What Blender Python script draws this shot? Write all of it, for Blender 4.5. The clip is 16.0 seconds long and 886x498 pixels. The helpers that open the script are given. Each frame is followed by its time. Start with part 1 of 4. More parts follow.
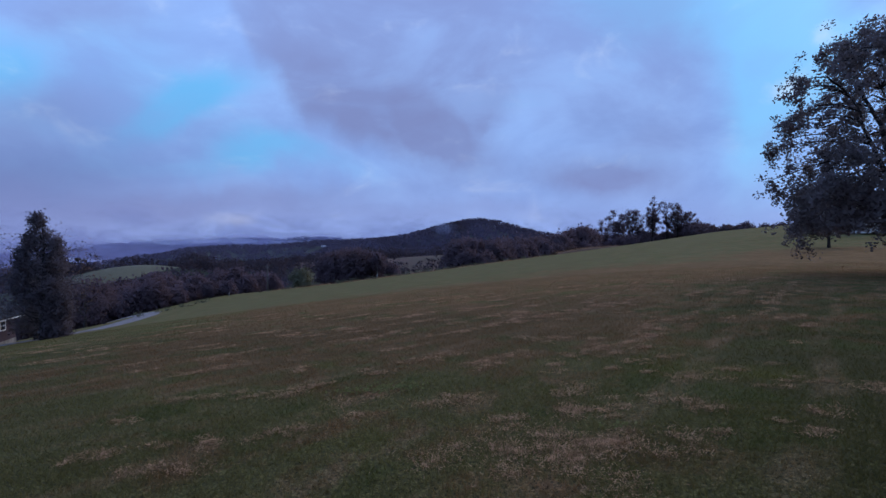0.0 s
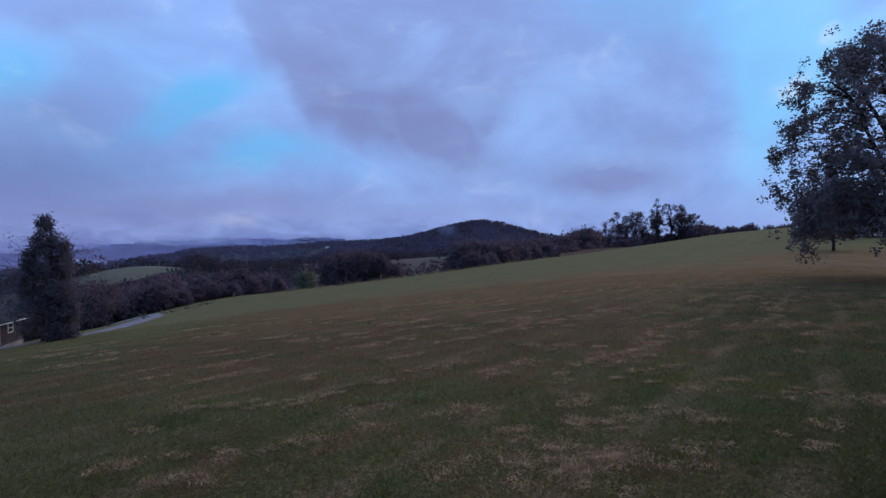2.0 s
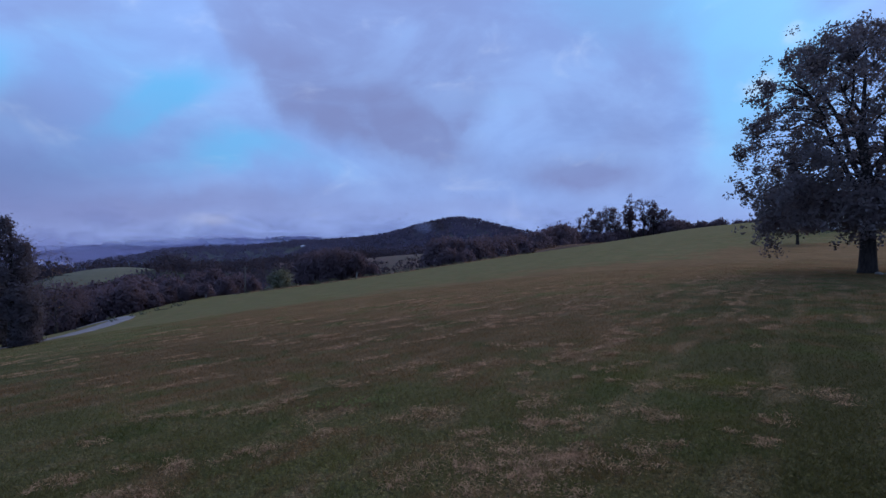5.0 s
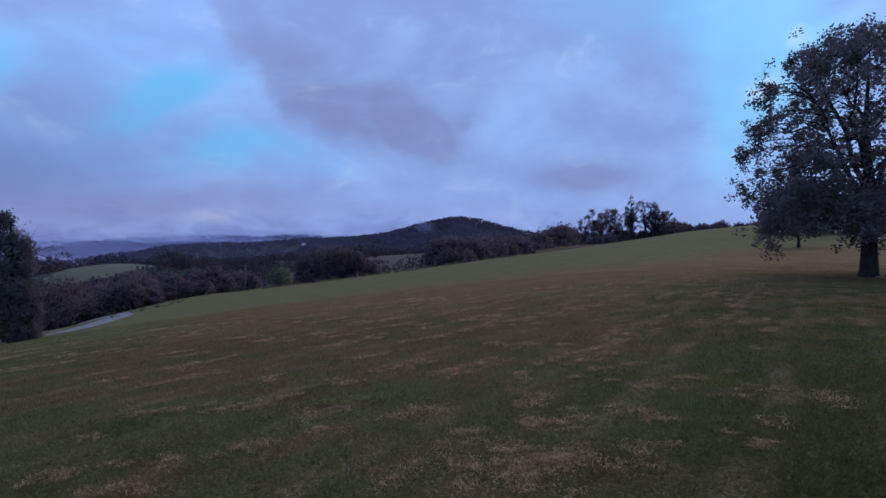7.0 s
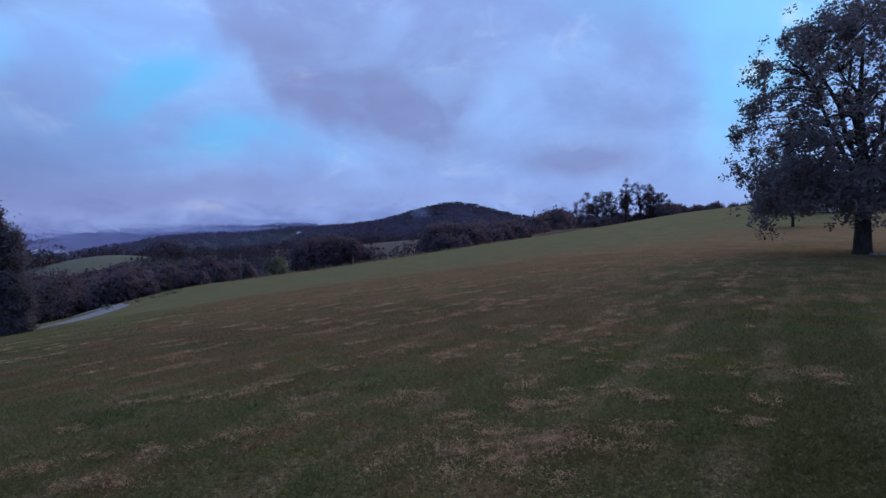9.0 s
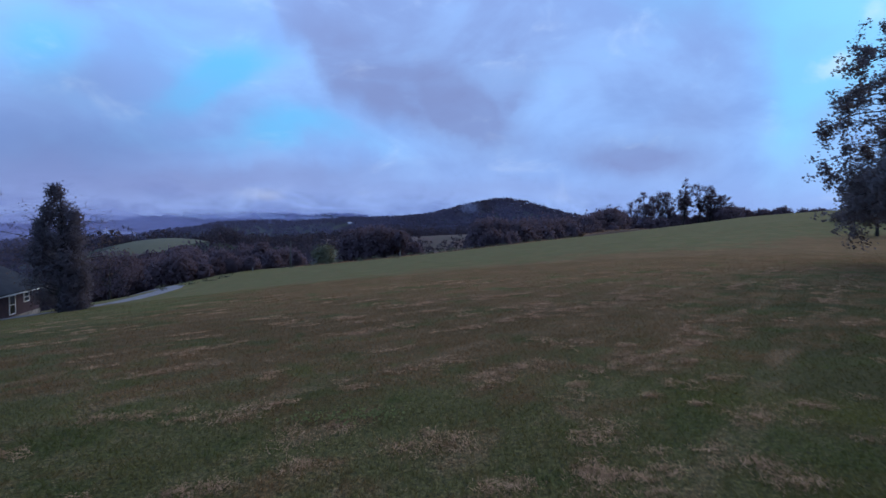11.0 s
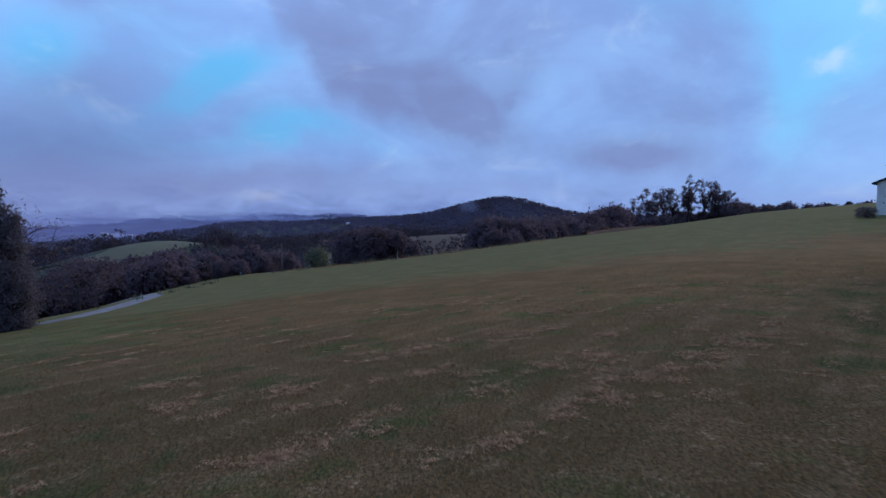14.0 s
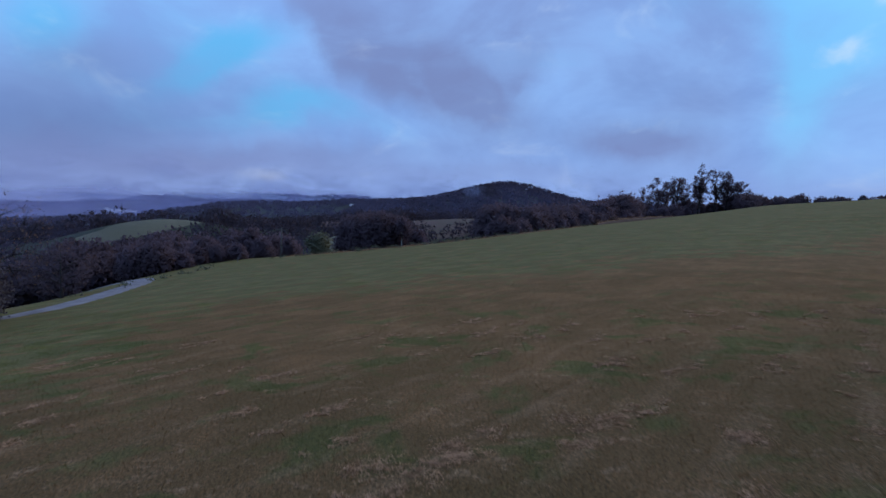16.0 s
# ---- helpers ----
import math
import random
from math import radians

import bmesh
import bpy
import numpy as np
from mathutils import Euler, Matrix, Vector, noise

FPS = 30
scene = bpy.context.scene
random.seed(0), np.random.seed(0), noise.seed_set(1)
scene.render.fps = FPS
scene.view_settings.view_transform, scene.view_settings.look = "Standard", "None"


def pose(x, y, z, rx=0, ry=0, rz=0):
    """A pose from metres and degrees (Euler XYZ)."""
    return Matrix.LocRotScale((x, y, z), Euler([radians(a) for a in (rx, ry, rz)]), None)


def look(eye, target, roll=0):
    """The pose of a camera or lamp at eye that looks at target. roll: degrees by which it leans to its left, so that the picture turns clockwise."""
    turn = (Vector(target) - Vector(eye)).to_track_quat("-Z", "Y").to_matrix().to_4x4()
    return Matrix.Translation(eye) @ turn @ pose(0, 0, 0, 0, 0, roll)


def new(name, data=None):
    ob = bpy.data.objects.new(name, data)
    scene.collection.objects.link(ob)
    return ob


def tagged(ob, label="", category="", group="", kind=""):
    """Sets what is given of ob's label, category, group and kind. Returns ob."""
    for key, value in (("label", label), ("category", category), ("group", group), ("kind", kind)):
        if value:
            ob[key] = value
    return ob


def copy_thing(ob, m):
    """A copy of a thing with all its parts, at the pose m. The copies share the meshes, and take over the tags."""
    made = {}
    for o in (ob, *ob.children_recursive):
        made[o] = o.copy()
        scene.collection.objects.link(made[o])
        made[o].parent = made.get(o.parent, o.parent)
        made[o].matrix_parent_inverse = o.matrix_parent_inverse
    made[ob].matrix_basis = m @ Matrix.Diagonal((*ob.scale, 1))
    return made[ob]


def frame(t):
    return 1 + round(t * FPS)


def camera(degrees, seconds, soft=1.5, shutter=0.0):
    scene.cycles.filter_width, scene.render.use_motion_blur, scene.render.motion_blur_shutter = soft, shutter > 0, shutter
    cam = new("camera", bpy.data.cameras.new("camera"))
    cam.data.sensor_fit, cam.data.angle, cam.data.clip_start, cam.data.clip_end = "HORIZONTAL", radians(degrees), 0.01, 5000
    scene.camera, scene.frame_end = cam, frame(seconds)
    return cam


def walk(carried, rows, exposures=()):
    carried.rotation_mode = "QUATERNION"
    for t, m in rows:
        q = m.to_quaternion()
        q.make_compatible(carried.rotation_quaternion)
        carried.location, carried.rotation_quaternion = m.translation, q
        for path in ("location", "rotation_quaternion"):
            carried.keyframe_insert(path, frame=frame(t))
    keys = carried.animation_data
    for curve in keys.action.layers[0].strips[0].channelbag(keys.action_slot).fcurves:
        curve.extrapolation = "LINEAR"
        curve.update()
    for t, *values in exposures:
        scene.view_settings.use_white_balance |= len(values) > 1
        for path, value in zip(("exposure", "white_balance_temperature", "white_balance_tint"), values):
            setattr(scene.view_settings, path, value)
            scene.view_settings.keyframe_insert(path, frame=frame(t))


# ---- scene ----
cam = camera(80.0, 16.0, soft=1.5, shutter=0.5)

# seconds, metres east / ahead / up from the start, then yaw, pitch and roll
LIFT = 1.9
ROWS = (
    (0.0, 0.00, 0.00, 0.00, 0.00, -0.70, 0.00), (0.5, -0.04, -0.05, 0.03, 0.19, -0.45, 0.13),
    (1.0, -0.07, -0.10, 0.06, 0.34, -0.92, 0.02), (1.5, -0.07, -0.14, 0.11, 0.41, -0.49, -0.13),
    (2.0, -0.07, -0.16, 0.16, 0.36, -0.56, -0.08), (2.5, -0.06, -0.16, 0.20, 0.08, -0.40, -0.11),
    (3.0, -0.05, -0.16, 0.23, -0.15, -1.05, -0.47), (3.5, -0.05, -0.17, 0.27, -0.52, -0.32, 0.74),
    (4.0, -0.01, -0.13, 0.29, -2.00, -0.33, 2.30), (4.2, 0.06, -0.13, 0.26, -2.01, -0.43, 1.97),
    (6.3, 0.20, -0.16, 0.22, -2.32, -1.13, -0.19), (6.5, 0.21, -0.15, 0.23, -2.39, -0.92, -0.06),
    (7.0, 0.19, -0.10, 0.20, -2.04, -0.90, -0.06), (7.5, 0.18, -0.05, 0.18, -1.62, -1.16, 0.70),
    (8.0, 0.18, -0.01, 0.18, -1.99, -0.84, 0.21), (8.2, 0.20, 0.00, 0.17, -1.94, -0.93, 0.46),
    (10.3, 0.39, 0.67, 0.07, -2.98, -4.79, 1.27), (10.5, 0.37, 1.05, 0.05, -1.49, -4.34, 0.75),
    (11.0, 0.36, 1.67, 0.09, 2.78, -3.01, -1.13), (11.5, 0.43, 2.46, 0.09, 3.78, -4.41, -2.21),
    (12.0, 0.47, 3.46, 0.10, 2.89, -3.20, -2.04), (12.5, 0.44, 4.47, 0.13, 2.39, -2.68, -1.59),
    (13.0, 0.37, 5.43, 0.14, 2.64, -1.84, -2.23), (13.5, 0.24, 6.36, 0.17, 2.65, -3.02, -2.97),
    (14.0, 0.05, 7.37, 0.21, 2.65, -3.10, -0.50), (14.5, -0.12, 8.33, 0.23, 2.97, -3.82, -1.53),
    (15.0, -0.27, 9.34, 0.32, 2.91, -4.29, -1.05), (15.5, -0.48, 10.46, 0.50, 2.76, -3.84, -1.02),
    (16.0, -0.85, 11.79, 0.88, 3.05, -4.90, -1.85),
)
walk(cam, [(t, pose(x, y, z + LIFT, 90 + p, r, w)) for t, x, y, z, w, p, r in ROWS],
     exposures=((0.0, 0.0, 6500, 10), (8.2, 0.0, 6500, 10), (10.4, 0.23, 6350, 3), (11.5, 0.13, 6350, 3), (12.5, 0.08, 6350, 3), (14.5, -0.03, 6350, 4), (16.0, -0.05, 6300, 3)))

# ---- sky and sun ----
world = bpy.data.worlds.new("overcast_dusk")
scene.world = world
world.use_nodes = True


class Nodes:
    """Short hand for building node trees."""

    def __init__(self, tree):
        self.tree = tree
        tree.nodes.clear()

    def add(self, kind, **values):
        n = self.tree.nodes.new(kind)
        for key, value in values.items():
            setattr(n, key, value)
        return n

    def put(self, socket, value):
        if isinstance(value, bpy.types.NodeSocket):
            self.tree.links.new(value, socket)
        else:
            socket.default_value = value

    def math(self, op, a, b=0.0, c=0.0, clamp=False):
        n = self.add("ShaderNodeMath", operation=op, use_clamp=clamp)
        for s, v in zip(n.inputs, (a, b, c)):
            self.put(s, v)
        return n.outputs[0]

    def mix(self, fac, a, b, blend="MIX"):
        n = self.add("ShaderNodeMix", data_type="RGBA", blend_type=blend)
        self.put(n.inputs[0], fac)
        for s, v in zip((n.inputs[6], n.inputs[7]), (a, b)):
            self.put(s, v if isinstance(v, bpy.types.NodeSocket) else (*v[:3], 1.0))
        return n.outputs[2]

    def noise(self, vector, scale, detail=3.0, rough=0.55, warp=0.0):
        n = self.add("ShaderNodeTexNoise")
        self.put(n.inputs["Vector"], vector)
        for key, v in (("Scale", scale), ("Detail", detail), ("Roughness", rough), ("Distortion", warp)):
            n.inputs[key].default_value = v
        return n.outputs

    def ramp(self, fac, lo, hi, smooth=True):
        n = self.add("ShaderNodeMapRange", interpolation_type="SMOOTHSTEP" if smooth else "LINEAR")
        for s, v in zip(n.inputs, (fac, lo, hi, 0.0, 1.0)):
            self.put(s, v)
        return n.outputs[0]

    def scaled(self, vector, factors, turn=0.0):
        n = self.add("ShaderNodeMapping")
        self.put(n.inputs[0], vector)
        n.inputs["Rotation"].default_value = (0, 0, turn)
        n.inputs["Scale"].default_value = factors
        return n.outputs[0]


def build_sky():
    g = Nodes(world.node_tree)
    out, back = g.add("ShaderNodeOutputWorld"), g.add("ShaderNodeBackground")
    g.tree.links.new(back.outputs[0], out.inputs[0])
    sky = g.add("ShaderNodeTexSky", sky_type="NISHITA", sun_disc=False, sun_elevation=radians(SUN_UP), sun_rotation=radians(SUN_TURN))
    way = g.add("ShaderNodeTexCoord").outputs["Generated"]
    part = g.add("ShaderNodeSeparateXYZ")
    g.put(part.inputs[0], way)
    x, y, z = part.outputs
    depth = g.math("MAXIMUM", g.math("ABSOLUTE", y), 0.2)
    # clouds lie on a flat sheet seen from below, torn by coarse and fine noise
    u, v = g.math("DIVIDE", x, depth), g.math("DIVIDE", z, depth)
    for scale, detail, strong in ((3.0, 3.0, 0.07), (9.0, 5.0, 0.075)):
        tear = g.add("ShaderNodeSeparateXYZ")
        g.put(tear.inputs[0], g.noise(way, scale, detail, 0.6, 0.3)[1])
        u = g.math("ADD", u, g.math("MULTIPLY_ADD", tear.outputs[0], strong, -strong / 2))
        v = g.math("ADD", v, g.math("MULTIPLY_ADD", tear.outputs[1], strong * 0.8, -strong * 0.4))

    def patch(cu, cv, su, sv, turn=0.0, weight=1.0):
        c, s = math.cos(radians(turn)), math.sin(radians(turn))
        du, dv = g.math("SUBTRACT", u, cu), g.math("SUBTRACT", v, cv)
        a = g.math("DIVIDE", g.math("ADD", g.math("MULTIPLY", du, c), g.math("MULTIPLY", dv, s)), su)
        b = g.math("DIVIDE", g.math("SUBTRACT", g.math("MULTIPLY", dv, c), g.math("MULTIPLY", du, s)), sv)
        w = g.math("ADD", g.math("MULTIPLY", a, a), g.math("MULTIPLY", b, b))
        return g.math("MULTIPLY", g.math("POWER", 2.718, g.math("MULTIPLY", w, -1.0)), weight)

    def total(patches):
        t = 0.0
        for p in patches:
            t = g.math("ADD", patch(*p), t)
        return g.math("MINIMUM", t, 1.0)

    def over(stops):
        """How far above the lower edge of a cloud, an edge given as (u, v) stops."""
        ramp = g.add("ShaderNodeValToRGB")
        ramp.color_ramp.interpolation = "EASE"
        e = ramp.color_ramp.elements
        while len(e) < len(stops):
            e.new(0.5)
        for k, (a, b) in enumerate(stops):
            e[k].position = (a + 1.0) / 2.0
        for k, (a, b) in enumerate(stops):
            e[k].color = (b, b, b, 1.0)
        g.put(ramp.inputs[0], g.math("MULTIPLY_ADD", u, 0.5, 0.5))
        return g.math("SUBTRACT", v, ramp.outputs[0])

    soft = g.noise(g.scaled(way, (1.0, 1.0, 2.0)), 4.2, 5.0, 0.55, 0.5)[0]
    fine = g.noise(g.scaled(way, (1.0, 1.0, 1.7)), 9.0, 4.0, 0.55, 0.4)[0]
    mottle = g.math("MULTIPLY_ADD", fine, 0.25, g.math("MULTIPLY", soft, 0.75))
    # the great torn cloud: crisp along its lower left edge, fraying out to the right
    d = over(CLOUD_EDGE)
    wide = g.math("MULTIPLY_ADD", g.ramp(u, 0.06, 0.24), 0.20, 0.08)
    body = g.ramp(g.math("DIVIDE", g.math("ADD", d, 0.035), wide), 0.0, 1.0)
    depth_in = g.math("MULTIPLY_ADD", g.ramp(d, 0.03, 0.26), -0.30, 0.86)
    depth_in = g.math("MULTIPLY", g.math("MULTIPLY", depth_in, g.ramp(u, -0.52, -0.22)), g.math("MULTIPLY_ADD", g.ramp(u, 0.02, 0.22), -0.38, 1.0))
    great = g.math("MULTIPLY", g.math("MULTIPLY", body, depth_in), g.ramp(u, 0.60, 0.40))
    grey = g.math("MULTIPLY", great, g.math("MULTIPLY_ADD", g.ramp(mottle, 0.38, 0.62), -0.42, 1.20))
    grey = g.math("MAXIMUM", grey, g.math("MULTIPLY", total(CLOUD_GREY), g.math("MULTIPLY_ADD", g.ramp(mottle, 0.36, 0.64), -0.25, 1.1)), clamp=True)
    torn = g.math("MULTIPLY_ADD", g.math("SUBTRACT", mottle, 0.5), 1.5, total(CLOUD_GAPS))
    gaps = g.ramp(torn, 0.0, 1.15)
    pale = g.ramp(g.math("MULTIPLY_ADD", g.math("SUBTRACT", fine, 0.5), 1.6, total(CLOUD_PALE)), 0.10, 1.15)
    dim = g.add("ShaderNodeVectorMath", operation="SCALE")
    g.put(dim.inputs[0], sky.outputs[0])
    dim.inputs[3].default_value = 0.08
    blue = g.mix(0.8, dim.outputs[0], SKY_GAP)
    colour = g.mix(g.ramp(mottle, 0.34, 0.66), SKY_CLOUD, SKY_CLOUD_LIT)
    colour = g.mix(gaps, colour, blue)
    colour = g.mix(grey, colour, SKY_GREY)
    colour = g.mix(pale, colour, SKY_PALE)
    colour = g.mix(patch(-0.84, 0.07, 0.40, 0.15, 0, 0.9), colour, SKY_DUSK)
    low = g.ramp(g.math("ABSOLUTE", v), 0.16, 0.0)
    colour = g.mix(g.math("MULTIPLY", low, 0.6), colour, SKY_LOW)
    # the cloud thins overhead
    thin = g.add("ShaderNodeVectorMath", operation="SCALE")
    g.put(thin.inputs[0], colour)
    g.put(thin.inputs[3], g.math("MULTIPLY_ADD", g.ramp(v, 0.20, 0.46), 0.13, 1.0))
    g.put(back.inputs[0], thin.outputs[0])
    back.inputs[1].default_value = SKY_STRENGTH


SUN_UP, SUN_TURN, SKY_STRENGTH = 38.0, 50.0, 1.0
SKY_DUSK = (0.142, 0.192, 0.435)
SKY_GAP, SKY_CLOUD, SKY_CLOUD_LIT = (0.15, 0.55, 1.06), (0.235, 0.390, 0.81), (0.315, 0.510, 0.98)
SKY_GREY, SKY_PALE, SKY_LOW = (0.210, 0.270, 0.550), (0.72, 0.80, 0.95), (0.29, 0.355, 0.70)
CLOUD_EDGE = ((-0.75, 0.85), (-0.52, 0.64), (-0.415, 0.47), (-0.335, 0.33), (-0.25, 0.222), (-0.145, 0.172), (-0.03, 0.134), (0.055, 0.120), (0.095, 0.20), (0.145, 0.215),
              (0.20, 0.15), (0.29, 0.092), (0.39, 0.084), (0.47, 0.13), (0.53, 0.24), (0.60, 0.40))
CLOUD_GREY = ((0.00, 0.185, 0.11, 0.050, -24, 1.0), (-0.06, 0.26, 0.15, 0.085, -25, 0.78), (0.27, 0.140, 0.10, 0.045, -6, 0.50), (0.40, 0.19, 0.10, 0.08, 0, 0.5), (0.32, 0.125, 0.12, 0.030, -6, 0.72), (-0.60, 0.055, 0.32, 0.026, 0, 0.85), (-0.33, 0.085, 0.30, 0.022, 4, 0.5),
              (0.0, 0.065, 0.30, 0.02, 0, 0.4), (-0.80, 0.245, 0.16, 0.06, 10, 0.45), (-0.68, 0.43, 0.13, 0.05, 0, 0.45))
CLOUD_GAPS = ((-0.493, 0.258, 0.13, 0.040, 25, 1.0), (-0.355, 0.172, 0.085, 0.036, 0, 0.95), (-0.66, 0.32, 0.30, 0.16, 0, 0.40), (-0.50, 0.135, 0.36, 0.028, 0, 0.3), (-0.25, 0.175, 0.10, 0.025, -22, 0.45),
              (-0.86, 0.33, 0.10, 0.07, 0, 0.5), (0.42, 0.46, 0.24, 0.09, 0, 0.95), (0.62, 0.40, 0.20, 0.13, 0, 0.6), (0.60, 0.26, 0.06, 0.2, -10, 0.75), (0.70, 0.34, 0.14, 0.14, 0, 0.55))
CLOUD_PALE = ((0.635, 0.285, 0.050, 0.027, 30, 0.75), (0.72, 0.40, 0.03, 0.05, -10, 0.35), (-0.39, 0.038, 0.05, 0.013, -12, 0.75), (-0.1, 0.05, 0.5, 0.012, 0, 0.16))
build_sky()

sun = new("sun", bpy.data.lights.new("sun", "SUN"))
sun.data.energy, sun.data.angle, sun.data.color = 1.0, radians(50), (1.0, 0.80, 0.58)
sun.matrix_world = look((60, 50, 60), (0, 0, 0))

# ---- materials ----


def material(name, build, rough=0.85, bump=0.0, through_leaf=0.0, gloss=0.25):
    m = bpy.data.materials.new(name)
    m.use_nodes = True
    g = Nodes(m.node_tree)
    out, shader = g.add("ShaderNodeOutputMaterial"), g.add("ShaderNodeBsdfPrincipled")
    g.tree.links.new(shader.outputs[0], out.inputs[0])
    place = g.add("ShaderNodeNewGeometry").outputs["Position"]
    colour, height = build(g, place)
    g.put(shader.inputs["Base Color"], colour if isinstance(colour, bpy.types.NodeSocket) else (*colour, 1))
    g.put(shader.inputs["Roughness"], rough)
    shader.inputs["Specular IOR Level"].default_value = gloss
    if through_leaf:
        glow, both = g.add("ShaderNodeBsdfTranslucent"), g.add("ShaderNodeMixShader")
        g.put(glow.inputs[0], colour)
        both.inputs[0].default_value = through_leaf
        g.tree.links.new(shader.outputs[0], both.inputs[1])
        g.tree.links.new(glow.outputs[0], both.inputs[2])
        g.tree.links.new(both.outputs[0], out.inputs[0])
    if height is not None and bump:
        b = g.add("ShaderNodeBump")
        b.inputs["Strength"].default_value, b.inputs["Distance"].default_value = 0.6, bump
        g.put(b.inputs["Height"], height)
        g.put(shader.inputs["Normal"], b.outputs[0])
    return m


GRASS, GRASS_LUSH, THATCH, STRAW = (0.170, 0.145, 0.053), (0.170, 0.149, 0.064), (0.212, 0.119, 0.053), (0.46, 0.29, 0.175)

SWATH = 1.5  # the mower's width
GRASS_DEEP, GRASS_YELLOW = (0.068, 0.062, 0.021), (0.140, 0.130, 0.030)


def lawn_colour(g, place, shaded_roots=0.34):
    """Mown grass gone brown in patches, with pale straw left in ragged spots and along the mower's rows."""
    flat = g.scaled(place, (1, 1, 0))
    big = g.noise(flat, 0.06, 4.0, 0.6)[0]
    patchy = g.noise(flat, 0.75, 6.0, 0.66, 0.7)[0]
    spots = g.noise(g.scaled(place, (0.8, 1.15, 0), 0.3), 3.1, 7.0, 0.72, 0.7)[0]
    fine = g.noise(flat, 9.0, 4.0, 0.7)[0]
    tuft = g.noise(flat, 20.0, 5.0, 0.75)[0]
    tiny = g.noise(flat, 48.0, 3.0, 0.7)[0]
    split = g.add("ShaderNodeSeparateXYZ")
    g.put(split.inputs[0], place)
    x, y = split.outputs[0], split.outputs[1]
    # rows left by the mower run up the slope to the right
    swath = g.add("ShaderNodeCombineXYZ")
    g.put(swath.inputs[0], g.math("ADD", g.math("MULTIPLY", x, 1.35), g.math("MULTIPLY", y, -1.0)))
    g.put(swath.inputs[1], g.math("ADD", g.math("MULTIPLY", x, 0.36), g.math("MULTIPLY", y, 0.44)))
    rows = g.noise(swath.outputs[0], 0.9, 5.0, 0.62, 0.2)[0]
    # the dry belt across the middle of the slope, greener towards the crest and the lane, and the darker green strip
    # that runs up beside the maple
    mid = g.noise(flat, 0.24, 3.0, 0.55, 0.5)[0]
    wander = g.math("ADD", g.math("MULTIPLY_ADD", big, 34.0, -17.0), g.math("ADD", g.math("MULTIPLY_ADD", mid, 26.0, -13.0), g.math("MULTIPLY_ADD", patchy, 10.0, -5.0)))
    reach = g.math("ADD", g.math("MULTIPLY_ADD", g.math("MAXIMUM", x, -4.0), -0.45, y), wander)
    dry = g.math("MULTIPLY_ADD", g.ramp(y, 5.5, 13.0), 0.66, g.math("MULTIPLY_ADD", mid, 0.9, -0.15))
    crest_green = g.ramp(reach, 34.0, 54.0)
    edge_green = g.ramp(g.math("ADD", g.math("MULTIPLY_ADD", y, 0.3, x), g.math("MULTIPLY", wander, 0.35)), -0.5, -8.5)
    crest_green = g.math("MAXIMUM", crest_green, g.math("MULTIPLY", edge_green, g.ramp(y, 7.0, 13.0)))
    lane = g.math("MULTIPLY", g.ramp(g.math("ADD", g.math("MULTIPLY_ADD", y, -0.33, x), g.math("MULTIPLY_ADD", patchy, 4.0, -2.0)), -0.3, 2.8), g.ramp(y, 36.0, 18.0))
    dry = g.math("SUBTRACT", g.math("MULTIPLY", dry, g.math("SUBTRACT", 1.0, g.math("MULTIPLY", crest_green, g.math("MULTIPLY_ADD", patchy, -0.9, 1.25)))), g.math("MULTIPLY", lane, 0.46))
    level = g.math("ADD", g.math("MULTIPLY", patchy, 0.7), g.math("MULTIPLY", rows, 0.3))
    level = g.math("ADD", level, g.math("MULTIPLY_ADD", fine, 0.16, -0.08))
    brown = g.ramp(g.math("MULTIPLY_ADD", dry, 0.28, level), 0.56, 0.72)
    # lush patches a stride or two wide, and the windrows of cut straw that the mower left
    lush = g.math("MULTIPLY", g.ramp(g.noise(flat, 0.5, 5.0, 0.62, 0.5)[0], 0.53, 0.62), g.ramp(y, 50.0, 26.0))
    brown = g.math("MULTIPLY", brown, g.math("MULTIPLY_ADD", lush, -0.8, 1.0))
    across = g.math("ADD", g.math("MULTIPLY", x, 0.80), g.math("MULTIPLY", y, -0.60))
    windrow = g.ramp(g.math("COSINE", g.math("MULTIPLY_ADD", g.math("ADD", across, 0.2), math.tau / SWATH, g.math("MULTIPLY_ADD", mid, 4.4, -2.2))), 0.55, 1.0)
    windrow = g.math("MULTIPLY", windrow, g.ramp(g.math("MULTIPLY_ADD", fine, 0.6, patchy), 0.70, 0.92))
    straw = g.ramp(g.math("ADD", spots, g.math("MULTIPLY_ADD", fine, 0.34, -0.17)), 0.55, 0.62)
    straw = g.math("MULTIPLY", straw, g.math("MULTIPLY", g.math("MULTIPLY_ADD", brown, 0.7, 0.3), g.math("MULTIPLY", g.ramp(rows, 0.42, 0.58), g.ramp(tuft, 0.36, 0.56))))
    straw = g.math("MAXIMUM", straw, g.math("MULTIPLY", windrow, g.math("MULTIPLY_ADD", tuft, 1.4, -0.25)), clamp=True)
    straw = g.math("MULTIPLY", straw, g.math("MULTIPLY_ADD", g.ramp(y, 36.0, 13.0), 0.66, 0.12))
    green = g.mix(g.math("MAXIMUM", g.math("MAXIMUM", g.math("MULTIPLY", edge_green, 0.7), g.ramp(y, 20.0, 60.0)), g.math("MULTIPLY", g.ramp(spots, 0.44, 0.36), 0.55)), GRASS, GRASS_LUSH)
    green = g.mix(g.math("MULTIPLY", lane, 0.7), green, GRASS_DEEP)
